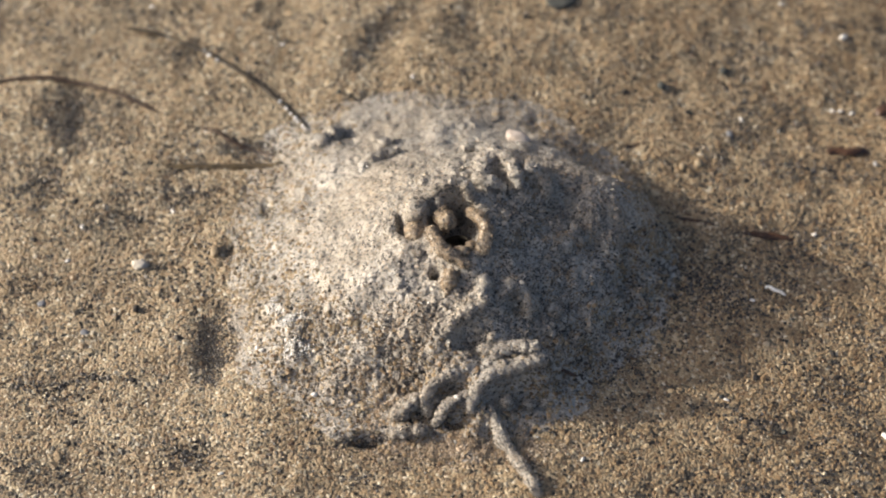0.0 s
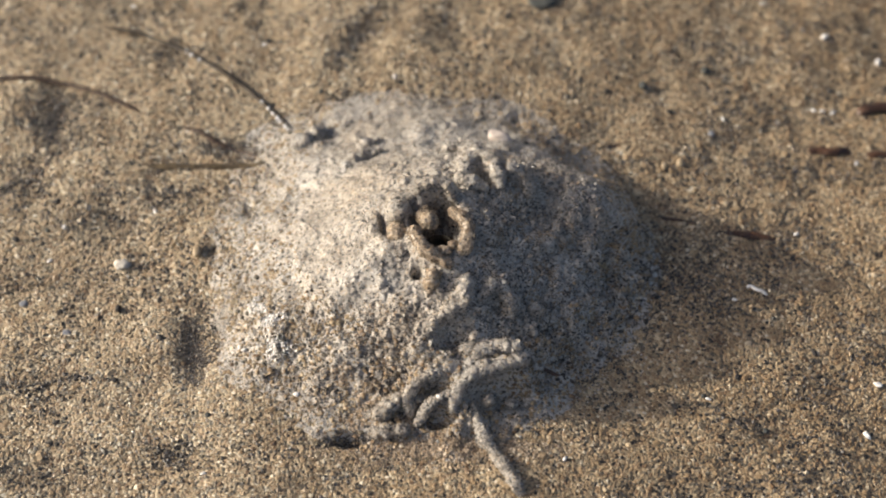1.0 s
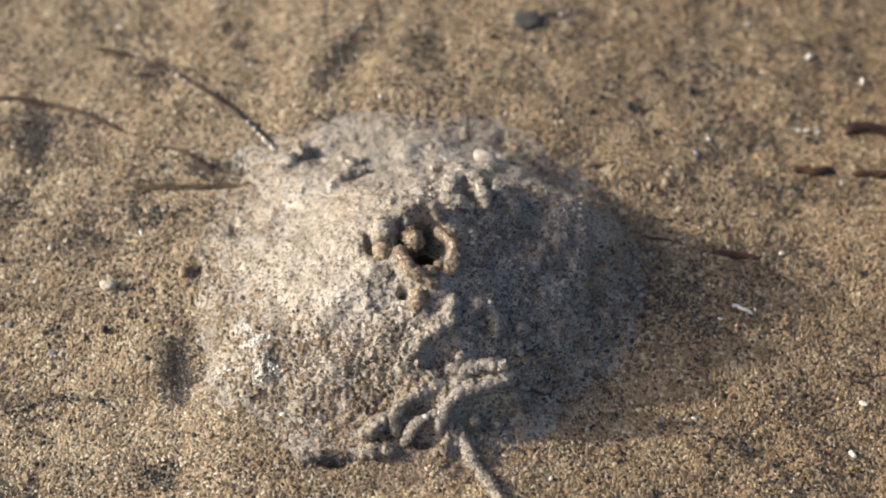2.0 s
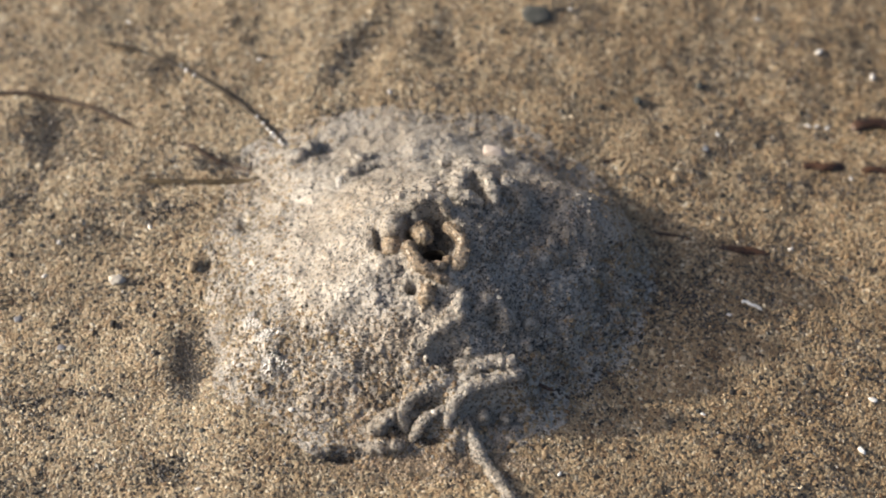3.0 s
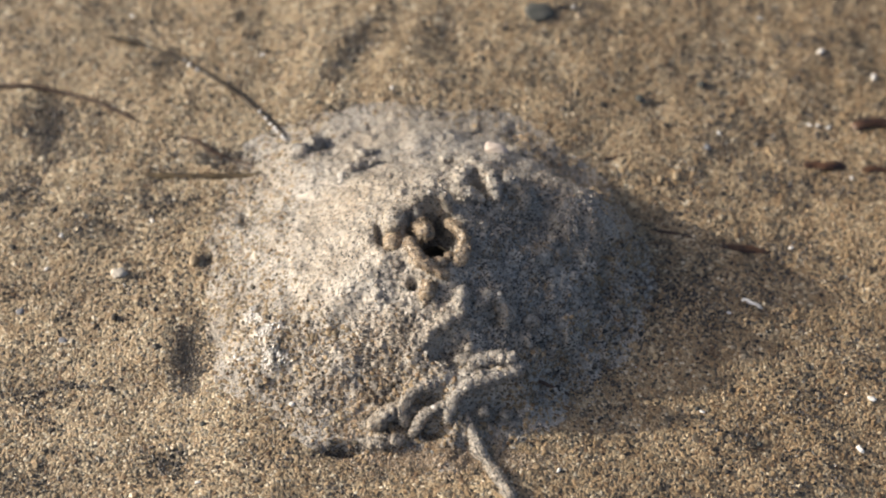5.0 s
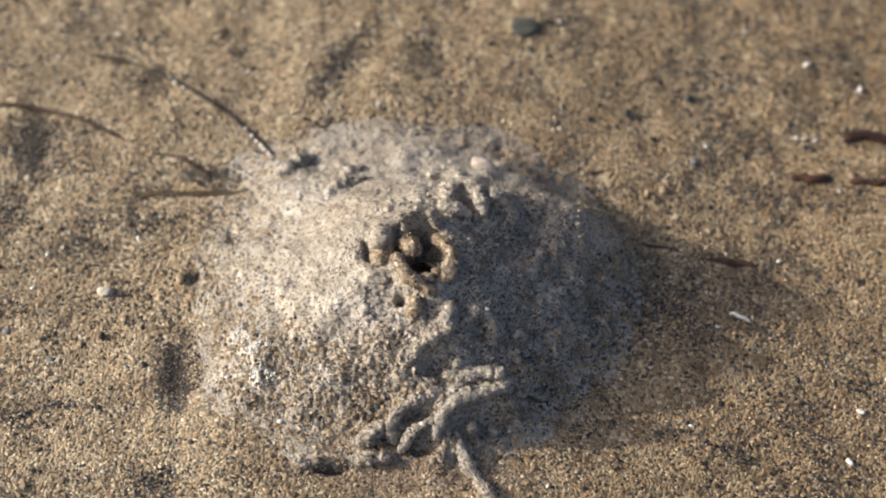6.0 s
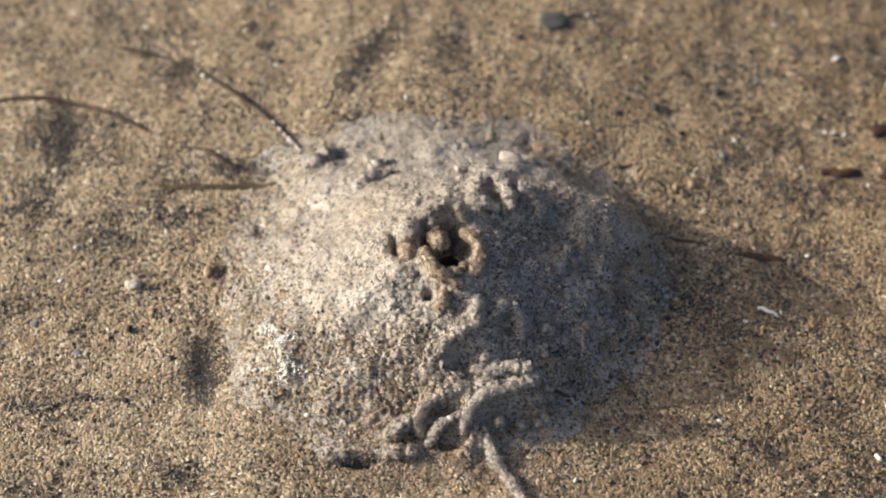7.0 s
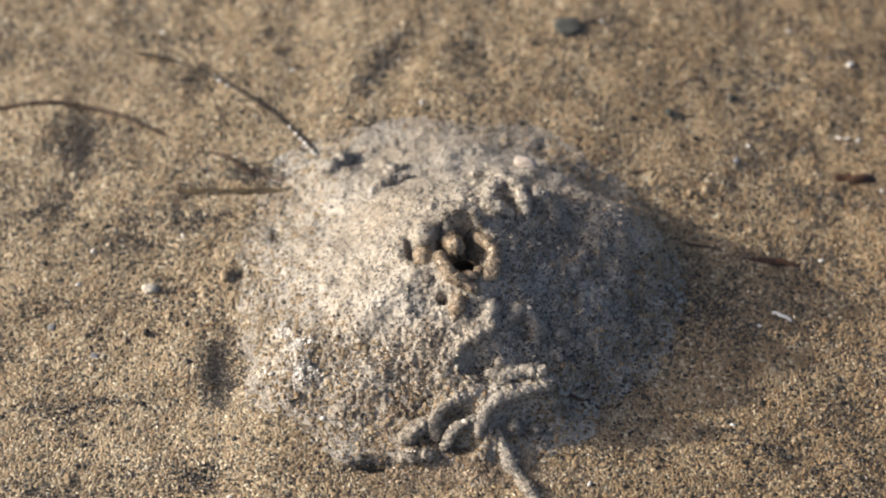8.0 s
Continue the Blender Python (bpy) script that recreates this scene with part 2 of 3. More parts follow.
def cone_height(x, y):
    """The plain heap, with its top off the middle of its round foot; below nought outside."""
    dx, dy = x - TOP[0], y - TOP[1]
    d = np.hypot(dx, dy) + 1e-9
    ex, ey = TOP[0] - MIDDLE[0], TOP[1] - MIDDLE[1]
    b = (dx * ex + dy * ey) / d
    q = d / (np.sqrt(b * b - (ex * ex + ey * ey - REACH ** 2)) - b)
    a = np.arctan2(dy, dx)
    q = q / (1 + 0.035 * np.sin(3 * a + 1.0) + 0.03 * np.sin(5 * a + 2.2) + 0.02 * np.sin(11 * a))
    flat = np.power(np.clip((np.sqrt(q * q + 0.004) - 0.12) / 0.88, 0, 1), 1.2)
    inside = HIGH * np.power(1 - flat, 1.42)
    inside = inside + 2.2 * np.exp(-((x - 7.0) ** 2 + (y - 8.0) ** 2) / 90) + 2.4 * np.exp(-((x - 18.0) ** 2 + (y - 6.5) ** 2) / 70) + 2.0 * np.exp(-((x - 11.0) ** 2 + (y - 1.5) ** 2) / 20)
    inside = inside + 7.2 * np.exp(-np.power(((x - 26.5) / 8.0) ** 2 + ((y - 2.0) / 8.5) ** 2, 1.2))
    return np.where(q < 1, inside, -9 * (q - 1))


CASTS = []  # strands of ejected mud


def strand(line, lifts, radius, rough):
    """A strand: points of the plan, heights over the plain heap, radius, roughness."""
    CASTS.append((line, lifts, radius, rough))


# round the mouth of the burrow
strand([(-7.6, -2.6), (-6.4, -2.6), (-5.2, -2.4), (-3.6, -2.0), (-1.8, -1.8), (0.0, -2.6), (1.3, -4.2)], [0.0, 0.8, 1.8, 2.6, 2.6, 1.8, 0.1], 1.25, 0.34)
strand([(0.6, -6.4), (1.7, -7.6), (2.8, -9.2), (3.5, -11.4), (3.1, -13.4), (1.9, -14.8)], [-0.2, 0.4, 0.8, 0.9, 0.6, -0.1], 1.15, 0.34)
strand([(-5.9, -9.9), (-5.6, -11.5), (-4.7, -13.4), (-3.2, -15.2), (-1.2, -16.4), (0.8, -17.1)], [0.6, 1.2, 1.4, 1.4, 1.3, 0.7], 1.05, 0.34)
strand([(-11.6, -2.6), (-12.7, -4.4), (-12.9, -6.8), (-12.1, -9.6), (-9.8, -12.4), (-7.4, -13.8)], [-0.4, 0.0, 0.2, 0.2, 0.1, -0.3], 1.10, 0.34)
strand([(-4.4, -5.0), (-4.0, -6.4), (-3.5, -7.6), (-3.2, -8.6)], [-2.2, -1.2, -0.2, 0.0], 1.45, 0.40)
# over and beyond the mouth
strand([(1.5, 1.2), (2.4, 3.6), (4.4, 6.0), (6.4, 6.2), (7.7, 4.2), (8.6, 1.6), (9.3, -1.2)], [-0.1, 0.6, 1.2, 1.5, 1.4, 1.1, 0.3], 1.25, 0.36)
strand([(1.2, 1.6), (3.0, 0.3), (4.9, -0.4), (6.8, -1.5)], [0.0, 0.5, 0.4, -0.2], 1.10, 0.42)
strand([(9.8, 3.0), (11.6, 2.4), (13.4, 0.8), (14.2, -1.0)], [0.7, 1.3, 1.2, 0.3], 1.20, 0.38)
strand([(-1.0, 11.5), (1.5, 12.2), (4.0, 11.2), (6.2, 9.2)], [-0.3, 0.3, 0.3, -0.3], 1.30, 0.42)
# down the flank, between light and shade
strand([(3.4, -18.3), (3.3, -19.6), (2.8, -21.4), (3.4, -23.0)], [-0.3, 0.9, 1.3, 0.7], 1.10, 0.42)
strand([(3.5, -22.7), (1.8, -23.6), (0.0, -24.3), (-2.4, -25.6), (-4.3, -27.2), (-5.6, -28.6)], [0.7, 0.9, 0.8, 0.6, 0.2, -0.5], 1.10, 0.42)
strand([(-2.2, -17.4), (-2.6, -18.8), (-3.4, -20.6)], [0.0, 0.6, -0.3], 1.15, 0.42)
strand([(5.3, -22.4), (5.9, -20.8), (7.2, -19.5), (8.8, -19.1), (10.0, -20.2), (10.6, -21.8), (10.8, -23.4)], [-0.1, 0.4, 0.8, 1.0, 1.1, 0.9, 0.0], 1.0, 0.40)
strand([(4.4, -31.0), (5.4, -30.2), (7.0, -29.6), (8.9, -29.2), (10.8, -29.5), (12.4, -30.6), (12.8, -31.8)], [0.4, 0.9, 1.6, 2.3, 2.9, 3.2, 2.5], 1.25, 0.26)
strand([(12.9, -30.8), (11.4, -31.8), (9.4, -32.5), (7.0, -33.2), (4.6, -34.0), (2.8, -35.1), (1.5, -36.8), (0.7, -39.4)], [3.4, 3.4, 3.1, 2.5, 1.9, 1.4, 0.9, 0.0], 1.25, 0.30)
strand([(-0.6, -33.0), (-2.2, -33.2), (-4.0, -34.0), (-5.8, -35.4), (-6.6, -37.2), (-6.2, -39.4)], [-0.1, 0.3, 0.6, 0.6, 0.4, -0.2], 1.10, 0.42)
strand([(1.2, -36.3), (-0.6, -37.2), (-2.6, -38.1), (-4.2, -39.4), (-5.2, -41.0)], [0.4, 0.7, 0.6, 0.4, -0.3], 0.90, 0.44)
strand([(-7.6, -36.0), (-9.6, -38.0), (-12.4, -39.8)], [-0.2, 0.3, -0.3], 1.25, 0.42)
strand([(-12.9, -42.3), (-10.4, -42.2), (-8.6, -42.0), (-6.6, -42.3)], [-0.1, 0.3, 0.3, -0.2], 1.05, 0.40)
# lumps and scraps on the sunny slope beyond
strand([(-27.8, 18.6), (-26.0, 20.2), (-24.2, 22.0), (-22.6, 23.4)], [-1.2, -0.4, -0.2, -0.9], 1.75, 0.40)
strand([(-18.0, 10.8), (-16.8, 12.2), (-15.2, 13.0), (-13.4, 13.6), (-11.8, 14.6)], [-1.0, -0.3, -0.1, -0.2, -0.8], 1.30, 0.40)
strand([(-15.9, 16.0), (-14.4, 17.4), (-12.9, 17.4)], [-0.9, -0.2, -0.8], 1.20, 0.40)
strand([(-17.0, 0.1), (-15.6, 1.2), (-14.6, 1.8)], [-0.8, -0.4, -0.8], 0.80, 0.40)
strand([(-13.4, 3.6), (-12.5, 5.5), (-11.9, 7.1)], [-0.9, -0.45, -0.9], 0.90, 0.40)


def strand_rise(x, y):
    """The mud that lies heaped under and against the strands."""
    x, y = np.asarray(x, float), np.asarray(y, float)
    high = np.zeros(x.shape)
    for line, lifts, radius, _ in CASTS:
        reach = 3.2 * radius
        px, py = [p[0] for p in line], [p[1] for p in line]
        near = (x > min(px) - reach) & (x < max(px) + reach) & (y > min(py) - reach) & (y < max(py) + reach)
        u, v, best = x[near], y[near], high[near]
        for (ax, ay), (bx, by), la, lb in zip(line, line[1:], lifts, lifts[1:]):
            ex, ey = bx - ax, by - ay
            t = np.clip(((u - ax) * ex + (v - ay) * ey) / (ex * ex + ey * ey), 0, 1)
            d = (u - ax - t * ex) ** 2 + (v - ay - t * ey) ** 2
            best = np.maximum(best, np.maximum(la + t * (lb - la) + 0.25 * radius, 0) * np.exp(-d / (1.3 * radius) ** 2))
        high[near] = best
    return high


RIDGES = [  # line, half width, height
    ([(-21.5, -41.2), (-11.7, -41.8), (-7.9, -42.1)], 1.5, 0.9),
    ([(28.4, -2.0), (27.8, -7.8), (26.8, -14.3)], 0.9, -1.0),
    ([(11.6, -21.3), (15.0, -24.0), (16.9, -26.3)], 1.2, 1.1),
]
MOUTH_LUMPS = [  # rounded pellets of mud round the mouth: place, height over the plain heap, half sizes
    ((-3.2, -9.0), 0.3, (1.6, 1.6, 1.6)), ((-8.4, -5.6), 0.8, (2.3, 2.5, 1.9)), ((-8.0, -3.2), 0.5, (2.4, 1.9, 1.5)), ((-8.6, -9.6), 0.3, (1.8, 2.0, 1.4)),
    ((-0.7, -14.5), 0.3, (1.5, 1.0, 1.1)), ((0.9, -13.4), -0.2, (0.9, 0.9, 0.9)), ((0.2, 1.5), -0.1, (1.6, 1.3, 1.1)), ((3.0, 2.8), 0.3, (1.7, 1.5, 1.4)),
    ((11.7, 1.8), 0.3, (1.6, 1.3, 1.1)),
]
FLANK_LUMPS = [  # pellets farther off
    ((13.9, 0.4), 0.0, (1.3, 1.1, 0.9)), ((3.4, -29.1), -0.3, (1.5, 1.2, 0.9)), ((6.9, -37.2), 0.5, (1.0, 1.1, 1.0)), ((4.5, -27.6), 0.3, (1.1, 1.0, 0.9)),
    ((16.6, -8.6), -0.7, (2.2, 2.0, 1.2)), ((15.0, -21.1), 0.9, (1.5, 1.3, 1.3)), ((-2.4, -18.2), 0.3, (1.2, 1.1, 1.0)), ((10.6, -37.0), 0.1, (1.2, 1.0, 0.8)),
    ((13.4, -36.4), 0.1, (0.9, 0.9, 0.7)),
]

MOUTH_DENTS = [  # round the mouth: where, half widths, height, turn
    ((-1.4, -8.6), (3.0, 3.9), -5.6, 0), ((-1.4, -4.7), (2.3, 1.2), -3.8, 0), ((-5.7, -6.8), (0.8, 3.0), -2.6, 0), ((-11.1, -7.6), (0.7, 2.3), -2.0, 8),
    ((-5.2, -17.2), (0.8, 0.9), -3.2, 0), ((-9.1, -4.6), (2.4, 2.8), 0.7, 0), ((6.1, 1.4), (1.7, 2.0), -2.6, 0), ((-1.4, 22.5), (6.0, 4.0), 1.2, 0),
    ((11.2, -12.3), (3.0, 4.0), -0.8, 0), ((5.2, -16.4), (2.6, 2.2), -0.9, 0),
]
FLANK_DENTS = [  # on the flanks
    ((0.4, -27.4), (2.8, 2.0), -2.2, 20), ((3.4, -29.8), (2.6, 1.8), -1.3, 0), ((-1.9, -35.4), (2.2, 1.3), -2.4, 0), ((-1.4, -40.4), (2.8, 1.4), -1.8, 0),
    ((9.4, -30.8), (4.0, 1.8), 1.3, 16), ((6.2, -35.9), (4.2, 3.0), -1.6, 20), ((8.6, -22.2), (1.6, 1.5), -1.8, 0), ((-13.0, 14.6), (1.8, 1.0), -0.8, 15),
    ((-22.2, 21.9), (2.2, 1.2), -1.0, 30), ((-29.4, -21.4), (5.0, 6.5), 1.1, 0), ((16.7, -8.0), (3.0, 3.0), 0.9, 0), ((-13.7, -33.7), (9.0, 5.0), -1.5, 0),
    ((22.1, -9.0), (2.0, 3.0), -0.8, 0),
]


def mound_height(x, y):
    base = cone_height(x, y)
    fade = np.clip(base / 2.5 + 0.3, 0, 1)
    rugged = 1.1 + 1.6 / (1 + np.exp(-(x - 8) / 2.5)) / (1 + np.exp((y + 3) / 2.5))
    grit = rugged + 0.3 / (1 + np.exp(-(x - 6) / 2)) + 0.8 / (1 + np.exp((y + 15) / 4))
    z = base + fade * (0.55 * wave(x, y, 7, 1) + rugged * (0.33 * wave(x, y, 3, 2) + 0.15 * wave(x, y, 1.4, 4)) + grit * 0.13 * wave(x, y, 0.7, 6))
    for line, wide, high in RIDGES:
        z = z + ridge(x, y, line, wide, high) * (0.85 + 0.35 * wave(x, y, 1.8, 8))
    for at, wide, high, turn in MOUTH_DENTS + FLANK_DENTS:
        z = z + dent(x, y, at, wide, high, turn, 2.6)
    z = z + strand_rise(x, y)
    z = z + dent(x, y, MOUTH, (2.6, 2.5), -7.0, 0, 5.0)  # the mouth of the burrow
    return z + ground_height(x, y)


def sand_height(x, y):
    """The top of the sand, heap or flat."""
    return np.maximum(ground_height(x, y), mound_height(x, y))


# ---- helpers for meshes ----
def mesh_object(name, verts, faces, material, smooth=True):
    """An object from arrays: verts (n, 3) in millimetres, faces (m, 3 or 4)."""
    verts, faces = np.asarray(verts, np.float32) * MM, np.asarray(faces, np.int32)
    me, k = bpy.data.meshes.new(name), faces.shape[1]
    me.vertices.add(len(verts))
    me.vertices.foreach_set("co", verts.ravel())
    me.loops.add(faces.size)
    me.loops.foreach_set("vertex_index", faces.ravel())
    me.polygons.add(len(faces))
    me.polygons.foreach_set("loop_start", np.arange(0, faces.size, k, dtype=np.int32))
    me.polygons.foreach_set("use_smooth", np.full(len(faces), smooth))
    me.update(calc_edges=True)
    me.validate()
    me.materials.append(material)
    return new(name, me)


def grid_faces(rows, columns, closed=False):
    i = np.arange(rows - 1)[:, None] * columns
    j = np.arange(columns if closed else columns - 1)[None, :]
    k = (j + 1) % columns
    return np.stack([i + j, i + k, i + columns + k, i + columns + j], -1).reshape(-1, 4)


def under(ob, parent, label=""):
    """Makes ob a part of parent."""
    ob.parent = parent
    return tagged(ob, label=label)


OCTA = (np.array([(1, 0, 0), (-1, 0, 0), (0, 1, 0), (0, -1, 0), (0, 0, 1), (0, 0, -1)], float),
        np.array([(0, 2, 4), (2, 1, 4), (1, 3, 4), (3, 0, 4), (2, 0, 5), (1, 2, 5), (3, 1, 5), (0, 3, 5)]))


def icosphere(cuts):
    bm = bmesh.new()
    bmesh.ops.create_icosphere(bm, subdivisions=cuts, radius=1.0)
    bm.verts.index_update()
    made = np.array([v.co[:] for v in bm.verts]), np.array([[v.index for v in f.verts] for f in bm.faces])
    bm.free()
    return made


ICO, BALL = icosphere(1), icosphere(2)


def grains(name, places, sizes, material, shape, rng, flat=0.75, smooth=False):
    """Many small uneven grains, joined: places (n, 3), sizes (n,), all in millimetres."""
    n, (corner, face) = len(places), shape
    v = corner[None] * (1 + 0.22 * rng.standard_normal((n, len(corner), 1)).clip(-1.6, 1.6))
    v = v * rng.uniform(0.65, 1.2, (n, 1, 3)) * (sizes / 2)[:, None, None]
    q = rng.standard_normal((n, 4))
    q /= np.linalg.norm(q, axis=1, keepdims=True)
    w, a, b, c = q.T
    turn = np.stack([1 - 2 * (b * b + c * c), 2 * (a * b - c * w), 2 * (a * c + b * w), 2 * (a * b + c * w), 1 - 2 * (a * a + c * c),
                     2 * (b * c - a * w), 2 * (a * c - b * w), 2 * (b * c + a * w), 1 - 2 * (a * a + b * b)], -1).reshape(n, 3, 3)
    v = np.einsum("nij,nkj->nki", turn, v)
    v[:, :, 2] *= flat
    v += places[:, None, :]
    faces = (face[None] + (np.arange(n) * len(corner))[:, None, None]).reshape(-1, 3)
    return mesh_object(name, v.reshape(-1, 3), faces, material, smooth)


def smooth_line(points, steps=8):
    """A curve through points (Catmull-Rom)."""
    p = np.array(points, float)
    p = np.vstack([2 * p[0] - p[1], p, 2 * p[-1] - p[-2]])
    out = []
    for i in range(1, len(p) - 2):
        for t in np.arange(steps) / steps:
            out.append(0.5 * (2 * p[i] + (p[i + 1] - p[i - 1]) * t + (2 * p[i - 1] - 5 * p[i] + 4 * p[i + 1] - p[i + 2]) * t ** 2
                              + (3 * p[i] - p[i - 1] - 3 * p[i + 1] + p[i + 2]) * t ** 3))
    return np.array(out + [p[-2]])


def tube_verts(points, radius, sides=14, rough=0.0, squash=1.0, steps=8, taper=(0.6, 0.6), seed=0):
    """A rounded strand through points; rough: unevenness of its skin; squash: its thickness for its width."""
    line = smooth_line(points, steps)
    n = len(line)
    rng = np.random.RandomState(seed)
    way = np.gradient(line, axis=0)
    way /= np.linalg.norm(way, axis=1, keepdims=True)
    side = np.cross(way, (0, 0, 1.0))
    side /= np.linalg.norm(side, axis=1, keepdims=True) + 1e-9
    rise = np.cross(side, way)
    s = np.linspace(0, 1, n)
    width = radius * np.minimum(1, np.minimum(taper[0] + s * 9 * (1 - taper[0]), taper[1] + (1 - s) * 9 * (1 - taper[1])))
    width = width * (1 + 0.5 * rough * np.interp(s, np.linspace(0, 1, 9), rng.uniform(-1, 1, 9)))
    a = np.linspace(0, 2 * np.pi, sides, endpoint=False)
    ring = np.cos(a)[None, :, None] * side[:, None] + squash * np.sin(a)[None, :, None] * rise[:, None]
    v = line[:, None] + ring * width[:, None, None]
    shift = Vector((seed * 7.3, 0, 0))
    lumpy = [noise.noise(Vector(p) * 0.75 + shift) + 0.6 * noise.noise(Vector(p) * 1.9 + shift) for p in v.reshape(-1, 3)]
    v = line[:, None] + ring * width[:, None, None] * (1 + rough * np.array(lumpy).reshape(n, sides, 1))
    v = np.concatenate([np.repeat(line[:1] - way[:1] * width[0] * .4, sides, 0)[None] * 0.999 + v[:1] * 0.001, v,
                        np.repeat(line[-1:] + way[-1:] * width[-1] * .4, sides, 0)[None] * 0.999 + v[-1:] * 0.001])
    return v.reshape(-1, 3), grid_faces(n + 2, sides, True)


def on_sand(points, lift=0.0):
    """Points of the plan laid on the sand; lift: one height, or one for each."""
    x, y = np.array(points, float).T
    return np.stack([x, y, sand_height(x, y) + lift], 1)


def on_heap(points, lift=0.0):
    """Points of the plan laid on the plain heap, over its dents and hollows."""
    x, y = np.array(points, float).T
    return np.stack([x, y, np.maximum(cone_height(x, y), 0) + swell(x, y) + lift], 1)


# ---- ground ----
def ground():
    dense_x, dense_y = np.arange(-115, 115.1, 0.5), np.arange(-80, 115.1, 0.5)
    far = np.geomspace(1.5, 300000, 34)
    xs = np.concatenate([-115 - far[::-1], dense_x, 115 + far])
    ys = np.concatenate([-80 - far[::-1], dense_y, 115 + far])
    x, y = np.meshgrid(xs, ys)
    ob = mesh_object("ground", np.stack([x, y, ground_height(x, y)], -1).reshape(-1, 3), grid_faces(len(ys), len(xs)), sand_bed)
    return tagged(ob, "damp tan beach sand with coarse mixed grains and shallow hollows", "sand", kind="structure")


ground()
rng = np.random.RandomState(11)


def sandy_foot(x, y):
    """How much of the heap's near foot is beach sand rather than mud."""
    lee = 1 / (1 + np.exp(-(np.hypot(x + 4, y + 4) - 32 + 1.5 * wave(x, y, 5, 17)) / 1.2)) / (1 + np.exp(-(x - 10) / 2))
    return np.maximum(1 / (1 + np.exp((y + 0.6 * x + 33) / 3.5)), lee)


def scatter(n, low, high):
    return rng.uniform(low[0], high[0], n), rng.uniform(low[1], high[1], n)


def ground_grains(name, n, sizes, shape, sink):
    x, y = scatter(n, (-98, -62), (98, 78))
    keep = (cone_height(x, y) < 2.2 * rng.rand(n) ** 2 + 13 * np.sqrt(rng.rand(n)) * sandy_foot(x, y) + 6 * rng.rand(n) / (1 + np.exp((y + 26) / 2.5))
            + 8 * rng.rand(n) ** 2 / (1 + np.exp((x + 24) / 3)) + 7 * rng.rand(n) ** 2 / (1 + np.exp(-(x - 12) / 3))) & (np.abs(x) < 88 + 0.17 * y)
    keep &= rng.rand(n) < 0.72 + 0.75 * wave(x, y, 3.1, 21) + 0.35 * wave(x, y, 11, 22)
    for at, wide, _, turn in PITS[:2]:
        keep &= rng.rand(n) > 0.85 * dent(x, y, at, wide, 1.0, turn)
    x, y = x[keep], y[keep]
    size = sizes(len(x))
    z = sand_height(x, y) + size * rng.uniform(*sink, len(x))
    ob = grains(name, np.stack([x, y, z], 1), size, sand_grain, shape, rng, 0.52)
    return tagged(ob, "coarse tan, grey and black sand grains lying on the beach", "sand grains", kind="stuff")


ground_grains("fine_sand_grains", 125000, lambda k: rng.uniform(0.45, 0.88, k), OCTA, (-0.30, 0.02))
ground_grains("coarse_sand_grains", 46000, lambda k: rng.uniform(0.70, 1.25, k) * (1 + 0.4 * (rng.rand(k) < 0.04)), ICO, (-0.30, -0.02))


def dark_grains(n):
    """Dark mineral grains that lie in streaks and clusters."""
    x, y = scatter(n, (-96, -60), (96, 76))
    keep = (wave(x, y, 7, 11) + 0.6 * wave(x, y, 2.6, 12) + 0.15 * (x > 45) + 0.3 * ((x < -50) & (y > -12)) > 0.15 + 0.5 * rng.rand(n)) & (cone_height(x, y) < 1.5 * rng.rand(n))
    x, y = x[keep], y[keep]
    d = rng.uniform(0.38, 0.88, len(x))
    z = sand_height(x, y) + d * rng.uniform(-0.2, 0.2, len(x))
    ob = grains("dark_sand_grains", np.stack([x, y, z], 1), d, silt_shade_grain, OCTA, rng)
    return tagged(ob, "dark mineral grains in loose clusters on the sand", "sand grains", kind="stuff")


dark_grains(42000)


# ---- the mound ----
def wet_film(mound, at, wide, turn):
    """A thin skin of water that clings to the mud."""
    rings, sides = 26, 60
    a = np.linspace(0, 2 * np.pi, sides, endpoint=False)
    edge = 1 + 0.16 * np.sin(3 * a + at[0]) + 0.10 * np.sin(7 * a + at[1]) + 0.06 * np.sin(13 * a)
    q = np.linspace(0.01, 1, rings)[:, None] * edge
    c, s = math.cos(radians(turn)), math.sin(radians(turn))
    u, v = q * np.cos(a) * wide[0], q * np.sin(a) * wide[1]
    x, y = at[0] + c * u - s * v, at[1] + s * u + c * v
    z = mound_height(x, y) + 0.8 * (1 - np.linspace(0.01, 1, rings)[:, None] ** 2) + 0.22 * wave(x, y, 0.7, 3) - 0.05
    ob = mesh_object("wet_film", np.stack([x, y, z], -1).reshape(-1, 3), grid_faces(rings, sides, True), water_skin)
    under(ob, mound, "glistening skin of water on the mud")


def sand_mound():
    mound = tagged(new("sand_mound"), "pale muddy sand mound with coiled worm casts round its hole", "sand mound")
    mound.empty_display_size = 0.02
    a = np.linspace(0, 2 * np.pi, 900, endpoint=False)
    q = np.concatenate([np.linspace(0.002, 0.5, 150), np.linspace(0.5, 1.13, 140)[1:]])
    ex, ey = TOP[0] - MIDDLE[0], TOP[1] - MIDDLE[1]
    b = np.cos(a) * ex + np.sin(a) * ey
    far = np.sqrt(b * b - (ex * ex + ey * ey - REACH ** 2)) - b
    x, y = TOP[0] + q[:, None] * far * np.cos(a), TOP[1] + q[:, None] * far * np.sin(a)
    verts = np.stack([x, y, mound_height(x, y)], -1).reshape(-1, 3)
    under(mesh_object("mound_body", verts, grid_faces(len(q), len(a), True), mud_bed), mound, "smooth pale grey-tan sandy mud")

    skins, fresh = [], []

